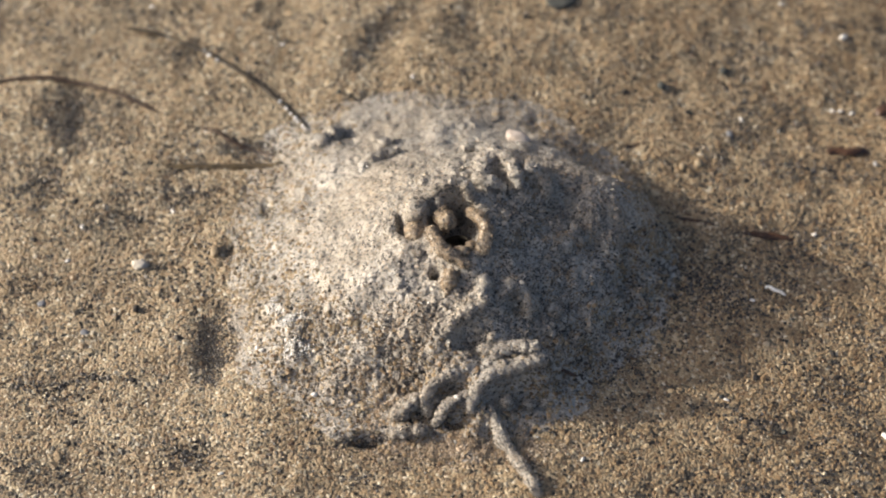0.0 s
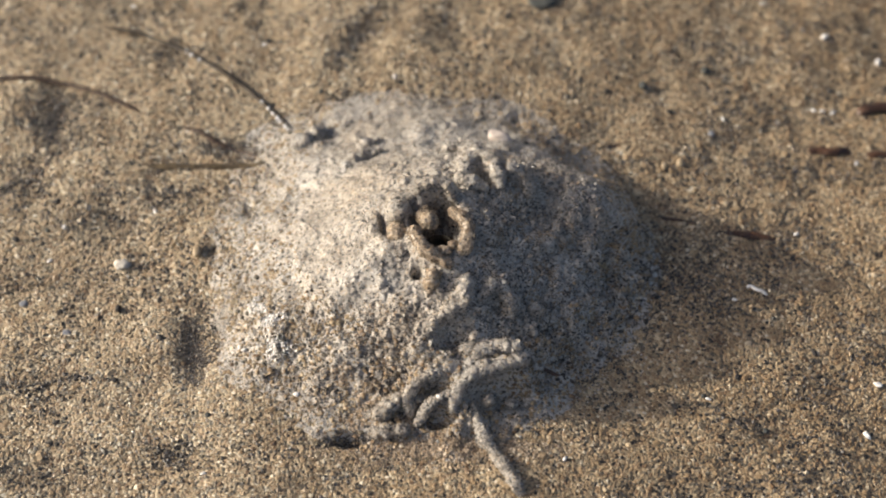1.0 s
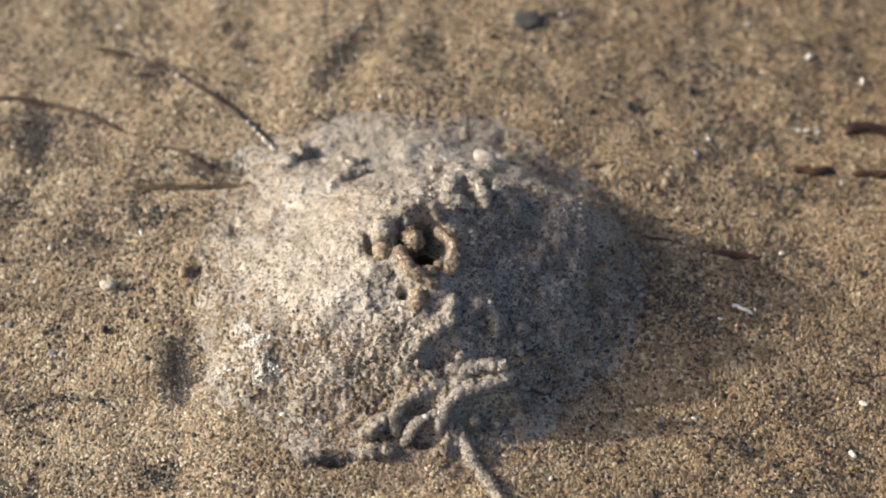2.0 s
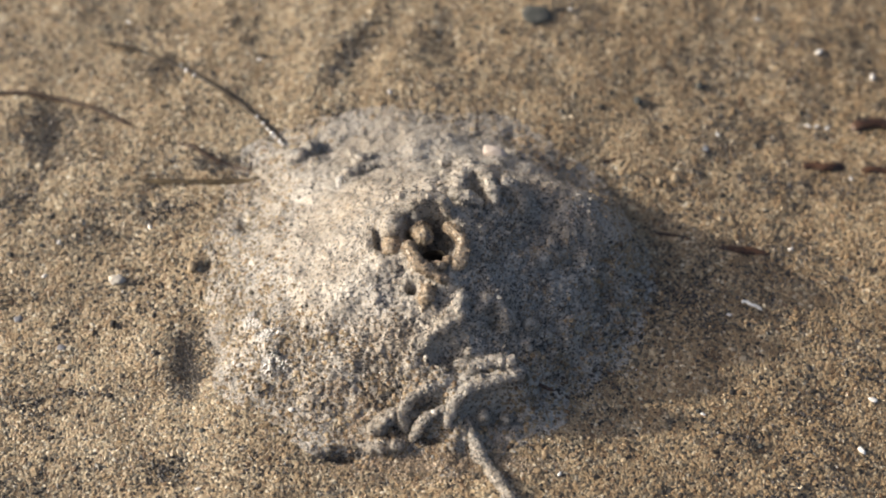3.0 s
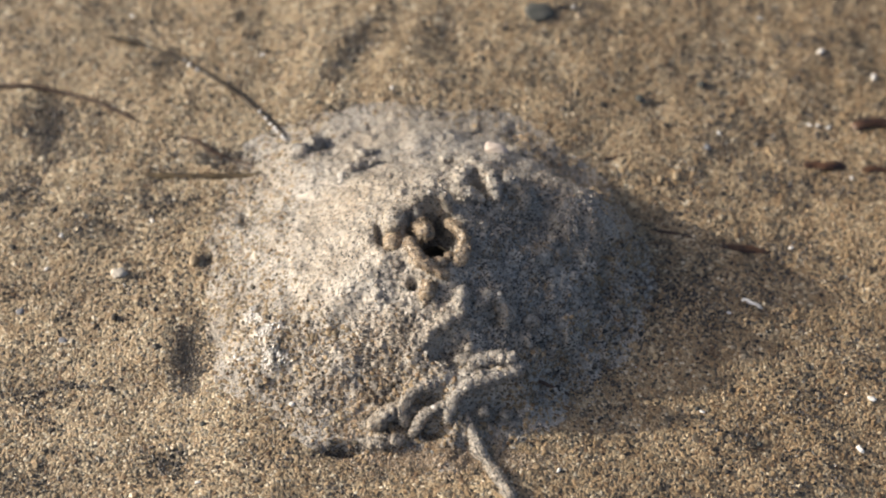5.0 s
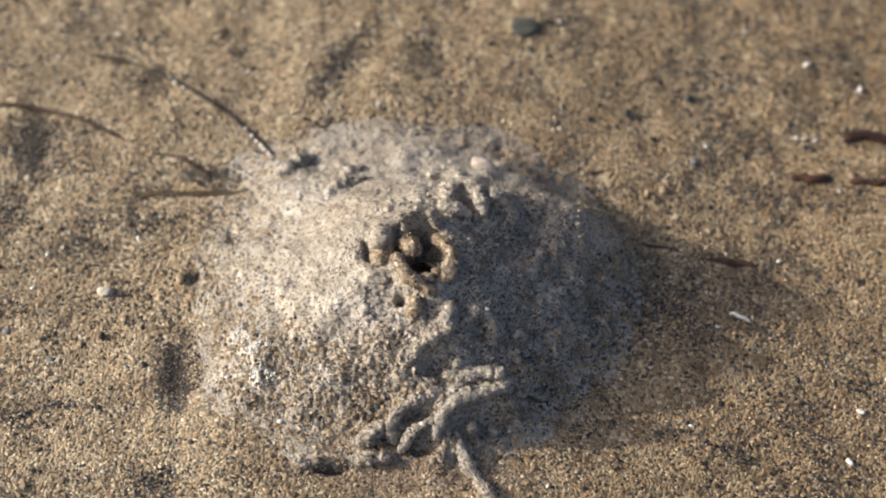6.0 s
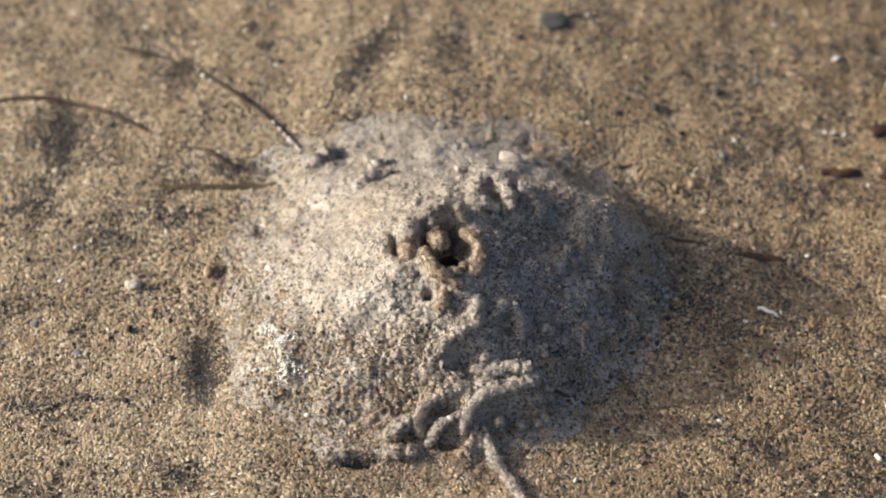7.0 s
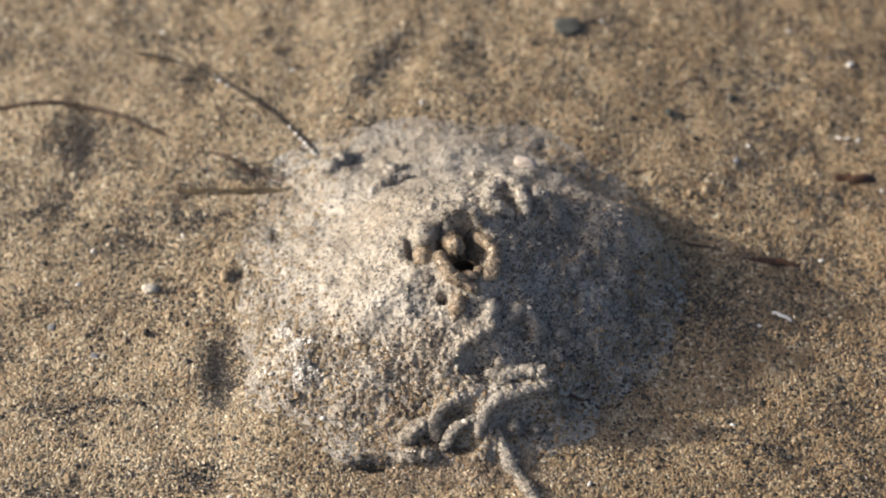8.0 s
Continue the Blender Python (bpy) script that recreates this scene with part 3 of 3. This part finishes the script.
    def newest(at):
        return math.dist(at, MOUTH) < 8.5  # the casts that were pushed out last are darker

    def coil(points, lifts, radius, seed, rough=0.34, squash=0.9):
        v, f = tube_verts(on_heap(points, np.array(lifts, float)), radius, rough=rough, squash=squash, steps=12, sides=18, seed=seed)
        dark = newest(points[0])
        under(mesh_object("cast_coil", v, f, cast_bed if dark else mud_bed), mound, "fresh brown coil of ejected mud" if dark else "coiled strand of ejected sandy mud")
        (fresh if dark else skins).append(v)

    def pellet(at, lift, size, seed):
        bm = bmesh.new()
        bmesh.ops.create_icosphere(bm, subdivisions=3, radius=1.0)
        bm.verts.index_update()
        f = np.array([[p.index for p in g.verts] for g in bm.faces])
        v = np.array([[c * s * (1 + 0.24 * noise.noise(p.co * 2.0 + Vector((seed, 0, 0))) + 0.12 * noise.noise(p.co * 5.0 + Vector((0, seed, 0)))) for c, s in zip(p.co, size)] for p in bm.verts])
        bm.free()
        v = v + on_heap([at], lift)[0]
        dark = newest(at)
        under(mesh_object("mud_pellet", v, f, cast_bed if dark else mud_bed), mound, "fresh brown lump of mud" if dark else "rounded lump of sandy mud")
        (fresh if dark else skins).append(v)

    for i, (line, lifts, radius, rough) in enumerate(CASTS):
        coil(line, lifts, radius, i + 1, rough)
    for i, (at, lift, size) in enumerate(MOUTH_LUMPS + FLANK_LUMPS):
        pellet(at, lift, size, i + 1)

    # lining of the mouth: its dark colour paints in the hole's shade
    a, d = np.linspace(0, 2 * np.pi, 40, endpoint=False), np.linspace(0, 1, 16)[:, None]
    wobble = 1 + 0.05 * wave(20 * np.cos(a), 20 * np.sin(a) + 60 * d, 6)
    x, y = MOUTH[0] + 2.2 * np.cos(a) * wobble * (1 - 0.3 * d), MOUTH[1] + 1.95 * np.sin(a) * wobble * (1 - 0.3 * d)
    z = on_heap([MOUTH])[0][2] - 3.0 - 7.5 * d + 0 * x
    v = np.concatenate([np.stack([x, y, z], -1).reshape(-1, 3), np.stack([0 * a + MOUTH[0], 0 * a + MOUTH[1], z[-1]], -1)])
    under(mesh_object("burrow_lining", v, grid_faces(len(d) + 1, len(a), True), shade_mud), mound, "wet mud lining of the burrow mouth, darkened for its deep shade")

    wet_film(mound, (-32.9, -16.9), (1.6, 2.6), 20)
    wet_film(mound, (-30.2, -21.2), (2.6, 1.7), 10)
    wet_film(mound, (-28.8, -26.4), (2.8, 2.2), 10)
    wet_film(mound, (-18.3, 10.5), (0.9, 1.6), 0)

    beads = []
    for at, wide, k in (((-32.6, -16.6), (1.6, 2.2), 26), ((-30.4, -20.8), (2.4, 1.6), 46), ((-28.6, -26.2), (2.4, 1.9), 46), ((-18.3, 10.3), (0.7, 1.3), 14), ((-9.5, -42.4), (2.8, 0.8), 22), ((-16.0, -8.5), (5.0, 5.0), 30)):
        beads.append(np.stack([rng.normal(at[0], 0.55 * wide[0], k), rng.normal(at[1], 0.55 * wide[1], k)], 1))
    beads = np.concatenate(beads)
    size = rng.uniform(0.25, 0.6, len(beads))
    high = sand_height(beads[:, 0], beads[:, 1]) + 0.15 * size + 0.25
    under(grains("water_beads", np.stack([beads[:, 0], beads[:, 1], high], 1), size, water_drop, BALL, rng, 0.9, True), mound, "glinting beads of water on the wet mud")["kind"] = "stuff"

    n = 620
    x, y = rng.uniform(2, 27, n), rng.uniform(-33, 4, n)
    x, y = np.concatenate([x, rng.uniform(-12, 14, 260)]), np.concatenate([y, rng.uniform(-41, -14, 260)])
    x, y = np.concatenate([x, rng.uniform(-8, 14, 160)]), np.concatenate([y, rng.uniform(-6, 10, 160)])
    n = len(x)
    size = rng.uniform(0.9, 2.4, n) * (1 - 0.4 * rng.rand(n))
    keep = (cone_height(x, y) > 2.5) & (np.hypot(x + 2, y + 12) > 6)
    x, y, size = x[keep], y[keep], size[keep]
    z = mound_height(x, y) - size * rng.uniform(0.08, 0.30, len(x))
    crumbs = grains("mud_crumb", np.stack([x, y, z], 1), size, mud_bed, ICO, rng)
    under(crumbs, mound, "crumbs of sandy mud on the shaded flank")["kind"] = "stuff"

    n = 46000
    r, t = REACH * (np.sqrt(rng.rand(n)) + 0.12 * rng.rand(n) ** 2), rng.uniform(0, 2 * np.pi, n)
    x, y = MIDDLE[0] + r * np.cos(t), MIDDLE[1] + r * np.sin(t)
    apron = 26000  # mud washed out over the sand beside the heap
    near = 15000
    x = np.concatenate([x, rng.normal(-50, 13, apron), rng.normal(-40, 5, near)])
    y = np.concatenate([y, rng.normal(-16, 20, apron), rng.normal(-13, 13, near)])
    n = n + apron + near
    keep = rng.rand(n) > 0.85 * sandy_foot(x, y)
    x, y, n = x[keep], y[keep], keep.sum()
    size = rng.uniform(0.20, 0.46, n)
    bare = (1 - np.exp(-((x - MOUTH[0]) ** 2 + (y - MOUTH[1]) ** 2) / 150)) * 0.42 / (1 + np.exp(-(y + 20) / 5)) / (1 + np.exp((x - 2) / 2))  # the sunny top is smeared smooth
    z = sand_height(x, y) + size * (rng.uniform(-0.30, 0.13, n) - 0.8 * bare + 0.10 / (1 + np.exp(-(x - 6) / 2)))
    under(grains("fine_grain_layer", np.stack([x, y, z], 1), size, mud_grain, OCTA, rng, 0.62), mound, "fine grains stuck in the mud")["kind"] = "stuff"
    n = 2600
    r, t = REACH * (np.sqrt(rng.rand(n)) + 0.12 * rng.rand(n) ** 2), rng.uniform(0, 2 * np.pi, n)
    x, y = MIDDLE[0] + r * np.cos(t), MIDDLE[1] + r * np.sin(t)
    size = rng.uniform(0.35, 0.65, n)
    bare = (1 - np.exp(-((x - MOUTH[0]) ** 2 + (y - MOUTH[1]) ** 2) / 150)) * 0.5 / (1 + np.exp(-(y + 20) / 5)) / (1 + np.exp((x - 2) / 2))
    z = sand_height(x, y) + size * (rng.uniform(-0.30, 0.10, n) - 0.8 * bare)
    under(grains("coarse_grain_layer", np.stack([x, y, z], 1), size, mud_grain, ICO, rng, 0.5), mound, "coarse grains stuck in the mud")["kind"] = "stuff"
    # extra dark specks strengthen the shaded flank's contrast; few on the sunny slope
    n = 9000
    r, t = REACH * np.sqrt(rng.rand(n)), rng.uniform(0, 2 * np.pi, n)
    x, y = np.concatenate([MIDDLE[0] + r * np.cos(t), rng.normal(-9, 8, 5000), rng.normal(14, 8, 5000)]), np.concatenate([MIDDLE[1] + r * np.sin(t), rng.normal(-31, 6, 5000), rng.normal(-14, 11, 5000)])
    n = len(x)
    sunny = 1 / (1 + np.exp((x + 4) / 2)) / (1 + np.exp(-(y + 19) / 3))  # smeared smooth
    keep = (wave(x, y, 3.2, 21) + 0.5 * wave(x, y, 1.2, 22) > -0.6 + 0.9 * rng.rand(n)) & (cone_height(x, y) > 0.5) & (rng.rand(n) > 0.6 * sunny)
    x, y, size = x[keep], y[keep], rng.uniform(0.19, 0.42, keep.sum())
    z = sand_height(x, y) + size * rng.uniform(-0.1, 0.35, len(x))
    under(grains("dark_speck_layer", np.stack([x, y, z], 1), size, silt_shade_grain, OCTA, rng), mound, "dark specks in the mud, denser on the shaded flank")["kind"] = "stuff"
    skin = np.concatenate(skins)
    skin = skin[rng.randint(0, len(skin), 20000)] + rng.uniform(-0.10, 0.09, (20000, 3))
    under(grains("cast_grain_layer", skin, rng.uniform(0.18, 0.40, len(skin)), mud_grain, OCTA, rng), mound, "grains stuck to the coiled casts")["kind"] = "stuff"
    n = 9000
    x, y = rng.normal(-11.5, 6.5, n), rng.normal(-33.0, 7.0, n)
    x, y = np.concatenate([x, rng.normal(15, 8, 13000), rng.normal(0, 8, 6000)]), np.concatenate([y, rng.normal(-12, 11, 13000), rng.normal(-44.6, 1.7, 6000)])
    n = len(x)
    lee = (x > 5) & (cone_height(x, y) > 0)
    keep = (wave(x, y, 2.6, 14) + 0.7 * wave(x, y, 1.1, 15) > 0.1 + 0.6 * rng.rand(n)) & ((x < 2) | lee) | (y < -43 - rng.rand(n))
    x, y, size = x[keep], y[keep], rng.uniform(0.3, 0.62, keep.sum())
    z = sand_height(x, y) + size * rng.uniform(-0.3, 0.1, len(x))
    under(grains("brown_grain_layer", np.stack([x, y, z], 1), size, cast_grain, OCTA, rng), mound, "clusters of brown grains in the mud")["kind"] = "stuff"
    skin = np.concatenate(fresh)
    skin = skin[rng.randint(0, len(skin), 7000)] + rng.uniform(-0.10, 0.08, (7000, 3))
    under(grains("fresh_grain_layer", skin, rng.uniform(0.16, 0.36, len(skin)), cast_grain, OCTA, rng), mound, "dark grains stuck to the fresh casts")["kind"] = "stuff"
    return mound


sand_mound()


# ---- dark silt in the hollows, and dark grains that paint shade ----
def silt_shade_patch(at, wide, n, turn=0.0, size=(0.3, 0.6)):
    r, a = 1.15 * rng.rand(n) ** 0.75, rng.uniform(0, 2 * np.pi, n)
    r = r * (1 + 0.25 * np.sin(2 * a + at[0]) + 0.18 * np.sin(5 * a + at[1]))
    u, v = r * np.cos(a), r * np.sin(a)
    c, s = math.cos(radians(turn)), math.sin(radians(turn))
    u, v = u * wide[0], v * wide[1]
    x, y = at[0] + c * u - s * v, at[1] + s * u + c * v
    d = rng.uniform(*size, n)
    z = sand_height(x, y) + d * rng.uniform(0.0, 0.35, n)
    ob = grains("silt_shade_patch", np.stack([x, y, z], 1), d, silt_shade_grain, OCTA, rng)
    return tagged(ob, "patch of dark grey grains, for silt and for painted shade", "silt", "dark silt patches", "stuff")


silt_shade_patch((-43.4, -22.8), (2.9, 8.2), 1700, 4, (0.22, 0.48))
# dark grains that deepen the mound's cast shadow on the sand
silt_shade_patch((44.0, -9.0), (14.0, 12.0), 1500, 0)
silt_shade_patch((-63.3, -28.9), (3.2, 1.8), 30, 0, (0.4, 0.8))
silt_shade_patch((-73.1, -31.0), (4.5, 2.2), 45, 0, (0.4, 0.8))
silt_shade_patch((-46.7, -44.7), (5.0, 4.0), 80, 0, (0.4, 0.85))
silt_shade_patch((24.6, 58.2), (4.5, 4.0), 90, 0, (0.35, 0.7))
silt_shade_patch((-75.0, -7.5), (6.0, 1.6), 28, 0, (0.4, 0.8))
silt_shade_patch((-77.0, 15.0), (4.5, 6.0), 170, 0, (0.4, 0.85))
silt_shade_patch((-50.0, 11.5), (4.0, 2.5), 130, 0, (0.4, 0.8))
# dark grains painting the shade to the right of the pale pebble
silt_shade_patch((-54.6, -5.2), (1.5, 1.0), 40, 0, (0.3, 0.5))
silt_shade_patch((-73.3, 30.5), (4.6, 8.5), 1150)
silt_shade_patch((-35.5, 5.3), (1.5, 2.2), 70)
# dark grains add to the shade painted in the burrow mouth
silt_shade_patch((-1.6, -11.6), (1.7, 1.6), 300, 0, (0.25, 0.45))
silt_shade_patch((-15.2, 48.9), (3.8, 10.5), 480, -35)
silt_shade_patch((-40.2, 21.6), (6.0, 2.6), 420)
# dark grains painting the shade inside the slot at the mound's foot
silt_shade_patch((-16.0, -43.2), (3.9, 1.1), 420, 3)
silt_shade_patch((-56.1, 5.6), (11.0, 4.5), 380)
silt_shade_patch((-68.0, -47.8), (9.0, 5.0), 200)
silt_shade_patch((-44.5, -46.4), (9.0, 3.5), 190)
silt_shade_patch((-53.8, 45.7), (5.5, 3.5), 260)
silt_shade_patch((1.7, 46.8), (6.0, 5.0), 170)


# ---- seagrass ----
def blade(points, lifts, radius, material, label, squash=0.45, seed=0):
    v, f = tube_verts(on_sand(points, np.array(lifts, float)), radius, 10, 0.22, squash, 9, (0.30, 0.25), seed)
    ob = mesh_object("seagrass_blade", v, f, material)
    return tagged(ob, label, "seagrass", "seagrass scraps on the sand")


blade([(-65.3, 52.6), (-61.3, 51.6), (-57.9, 50.4), (-54.5, 48.3), (-50.6, 46.0), (-46.7, 43.2), (-42.2, 39.4), (-38.3, 36.4), (-35.0, 32.8), (-32.2, 29.6), (-29.1, 25.4)], [.5, .5, .5, .45, .4, .3, .3, .3, .3, .3, .2], 0.60,
      wet_blade, "thin wet dark seagrass strand curving to the mound's foot", seed=1)
blade([(-92.5, 38.6), (-87.5, 39.3), (-83.3, 39.8), (-77.9, 39.4), (-72.5, 38.3), (-68.0, 36.7), (-63.6, 34.5), (-59.2, 32.0), (-56.2, 30.2)], [.2, .2, .25, .3, .4, .45, .4, .25, -.25], 0.50, dark_blade,
      "thin dark seagrass strand arched over a hollow", seed=2)
blade([(-52.4, 28.5), (-48.1, 26.3), (-45.6, 25.3), (-43.6, 23.9), (-41.7, 22.8), (-39.1, 21.6), (-36.3, 20.2), (-33.4, 18.2)], [-.5, -.1, .1, .05, .15, .0, .1, -.3], 0.50, dark_blade,
      "sand-dusted end of a seagrass strand sunk in the sand", seed=3)
blade([(-59.5, 18.4), (-54.0, 17.9), (-49.2, 17.6), (-44.0, 17.2), (-38.9, 17.1), (-35.2, 16.8), (-32.0, 17.0)], [-.55, -.2, .05, .0, .1, .0, -.4], 0.68, olive_blade,
      "straight brown seagrass strand half sunk in the sand", seed=4)
blade([(35.0, 5.6), (42.1, 4.9), (47.1, 3.1), (52.1, 2.2), (58.5, 2.1)], [-.3, -.05, -.15, .0, -.25], 0.40, brown_blade, "thin brown seagrass strand beyond the mound's shadow", seed=5)
blade([(48.6, 3.2), (51.6, 2.7), (54.7, 3.1), (57.6, 2.4), (60.0, 2.9)], [-.4, -.15, -.05, -.1, -.4], 0.75, brown_blade, "short flat brown scrap of seagrass", seed=6)
blade([(65.6, 23.4), (68.4, 23.9), (70.8, 23.5), (73.0, 24.0), (75.0, 23.0)], [-.5, .0, .2, .05, -.5], 0.95, brown_blade, "short ragged brown scrap of seagrass", seed=7)
blade([(76.4, 22.8), (79.6, 23.6), (82.6, 23.2), (86.4, 24.4), (90.8, 25.0)], [-.4, .1, .2, .15, .0], 0.75, brown_blade, "thin ragged brown scrap of seagrass", seed=8)
blade([(76.6, 33.6), (78.6, 34.7), (81.2, 35.2), (84.6, 34.6), (90.8, 34.2)], [-.3, .35, .5, .4, .3], 1.25, brown_blade, "broad dark red-brown scrap of seagrass", seed=9)
blade([(25.4, 20.9), (31.1, 22.1), (37.5, 24.3)], [-.3, -.05, -.3], 0.35, brown_blade, "fine brown fibre on the sand", seed=10)
blade([(14.9, -30.0), (18.3, -30.7), (21.9, -30.9)], [-.2, .15, -.2], 0.35, brown_blade, "short brown fibre at the mound's shaded foot", seed=11)


def strand_glints(name, line, sizes):
    """Small white beads along a strand, in place of glints of sun."""
    for i, (at, size) in enumerate(zip(on_sand(line, 0.45), sizes)):
        bm = bmesh.new()
        bmesh.ops.create_icosphere(bm, subdivisions=3, radius=size * MM)
        for face in bm.faces:
            face.smooth = True
        me = bpy.data.meshes.new(name)
        bm.to_mesh(me)
        bm.free()
        me.materials.append(glint_white)
        ob = new(name, me)
        ob.location = Vector(at) * MM
        tagged(ob, "tiny white bead standing in for a glint on a seagrass strand", "bubble", "foam bubbles on the strand")


strand_glints("glint_bead", [(-34.4, 32.1), (-33.2, 30.5), (-32.3, 29.1), (-31.4, 28.0), (-30.9, 27.1), (-29.9, 25.5), (-29.4, 24.6), (-49.3, 45.3), (-48.3, 44.1), (-46.7, 42.6)], [.3, .34, .3, .42, .28, .36, .3, .34, .42, .3])

# a sand-covered tube at the foot of the mound
v, f = tube_verts(on_sand([(4.0, -37.4), (5.7, -42.6), (7.3, -45.7), (9.0, -48.4), (10.5, -51.2), (12.1, -54.3)], np.array([-.1, .15, .15, .15, .0, -.2])), 1.2, 14, 0.4, 0.9, 8, (0.7, 0.6), 21)
worm_tube = tagged(mesh_object("sand_tube", v, f, mud_bed), "sand-covered worm tube lying at the mound's foot", "worm tube")
v = v[rng.randint(0, len(v), 1500)] + rng.uniform(-0.1, 0.1, (1500, 3))
under(grains("tube_grain_layer", v, rng.uniform(0.22, 0.42, len(v)), mud_grain, OCTA, rng), worm_tube, "sand grains stuck to the tube")["kind"] = "stuff"

# squiggle of shell
v, f = tube_verts(on_sand([(52.5, -9.7), (53.2, -9.6), (54.0, -10.2), (55.0, -10.5), (56.0, -11.2)], np.array([.3, .45, .45, .4, .2])), 0.34, 10, 0.25, 0.7, 6, (0.9, 0.3), 5)
tagged(mesh_object("shell_splinter", v, f, pale_shell), "thin white curved shell splinter on the sand", "shell")


# ---- pebbles and shell chips ----
def lump(name, at, size, material, label, category, group="", seed=0, sink=0.2, rough=0.18, turn=0.0):
    bm = bmesh.new()
    bmesh.ops.create_icosphere(bm, subdivisions=3, radius=1.0)
    for p in bm.verts:
        p.co *= 1 + rough * noise.noise(p.co * 1.6 + Vector((seed * 3.1, 0, 0))) + rough * 0.4 * noise.noise(p.co * 4.0 + Vector((0, seed, 0)))
    bm.transform(pose(0, 0, 0, 0, 0, turn) @ Matrix.Diagonal((*[s * MM for s in size], 1)))
    for face in bm.faces:
        face.smooth = True
    me = bpy.data.meshes.new(name)
    bm.to_mesh(me)
    bm.free()
    me.materials.append(material)
    ob = new(name, me)
    ob.location = Vector(on_sand([at], size[2] * (1 - 2 * sink))[0]) * MM
    return tagged(ob, label, category, group)


lump("pebble", (9.3, 17.6), (2.5, 1.3, 1.1), pink_stone, "smooth pale pinkish pebble on the mound's far side", "pebble", seed=1, sink=0.25, turn=-25)
lump("pebble", (-57.6, -4.5), (1.5, 1.1, 0.6), pale_stone, "pale flaky pebble beside a patch of dark grains", "pebble", seed=2, sink=0.3, rough=0.45)
lump("pebble", (-44.4, -2.8), (0.8, 1.3, 0.6), tan_stone, "pale pebble beside the mound's foot", "pebble", seed=3)
lump("pebble", (39.5, 17.8), (0.6, 0.8, 0.6), tan_stone, "small tan pebble in the sand", "pebble", seed=4, sink=0.5)
lump("pebble", (42.5, 18.7), (0.8, 1.0, 0.7), tan_stone, "small tan pebble in the sand", "pebble", seed=5, sink=0.55)
lump("pebble", (-57.5, -14.5), (0.55, 0.75, 0.6), black_stone, "tiny black pebble on the sand", "pebble", seed=6, sink=0.1)
lump("pebble", (-41.8, -1.7), (0.4, 0.4, 0.3), black_stone, "tiny black pebble in a dimple", "pebble", seed=7)
lump("stone", (17.9, 56.8), (2.8, 2.5, 0.6), grey_stone, "dark grey stone sunk in the sand", "stone", seed=8, sink=0.4)
lump("stone", (48.5, 41.7), (0.8, 0.9, 0.6), grey_stone, "small dark stone in the sand", "stone", seed=9)
lump("stone", (36.5, 36.7), (0.8, 1.0, 0.6), grey_stone, "small dark stone in the sand", "stone", seed=10)
for i, at in enumerate([(67.3, 36.8), (41.1, 30.8), (29.6, 34.8), (33.6, 53.0), (23.0, 58.5), (11.5, 52.4), (43.4, -32.7), (49.5, -28.4), (63.3, -22.8), (53.6, -39.1), (47.8, -45.2), (-63.5, -28.9), (63.0, 34.0), (-17.4, 44.6), (-12.4, 51.7), (-23.5, 33.8), (34.9, 43.8), (39.2, 60.7), (58.7, 20.1), (-57.0, -29.5), (-66.1, -38.0), (-40.5, -37.7), (-50.5, -12.7), (-77.2, 1.5), (-71.8, 3.6)]):
    lump("stone", at, (0.48 + 0.12 * (i % 3), 0.40 + 0.12 * (i % 2), 0.3), black_stone if i % 3 else grey_stone, "tiny dark stone among the sand grains", "stone", "dark stones in the sand", 80 + i, 0.4, 0.3, 37 * i)
for i, at in enumerate([(-66.2, -19.2), (-74.5, -12.2), (48.6, 26.1)]):
    lump("pebble", at, (0.8, 0.6, 0.22), blue_stone, "tiny blue-grey pebble among the sand grains", "pebble", "", 110 + i, 0.3, 0.25, 50 * i)
CHIPS = [(60.7, 59.4), (72.1, 51.7), (82.0, 47.0), (70.9, -39.0), (73.9, -28.6), (-40.6, -49.3), (19.3, -46.8), (-35.7, -24.7), (-60.4, 58.2), (-34.6, 46.6), (-70.7, -3.3), (-68.8, 4.3), (-52.7, 7.4), (44.2, -33.3), (62.5, 3.8), (24.5, 58.6), (-9.9, 36.9), (68.5, 34.0), (70.1, 34.0), (72.1, 33.7), (75.2, 21.1), (51.0, 29.8), (50.0, -12.5), (-34.9, -25.5)]
for i, at in enumerate(CHIPS):
    big = 0.62 if i in (1, 2, 3, 4) else 0.38
    lump("shell_chip", at, (big * 1.35, big * 0.75, big * 0.4), pale_shell, "small white shell chip on the sand", "shell", "white shell chips", i + 30, 0.0, 0.35, 40 * i)
for i, at in enumerate([(-25.6, -34.3), (-5.3, -34.7), (-10.1, -38.5), (-1.5, -37.4)]):
    lump("shell_chip", at, (0.55, 0.42, 0.3), pale_shell, "small white shell chip on the mound", "shell", "white shell chips", i + 60, 0.0, 0.35, 50 * i)


def motions():
    """Nothing in the place moves but the camera."""


motions()
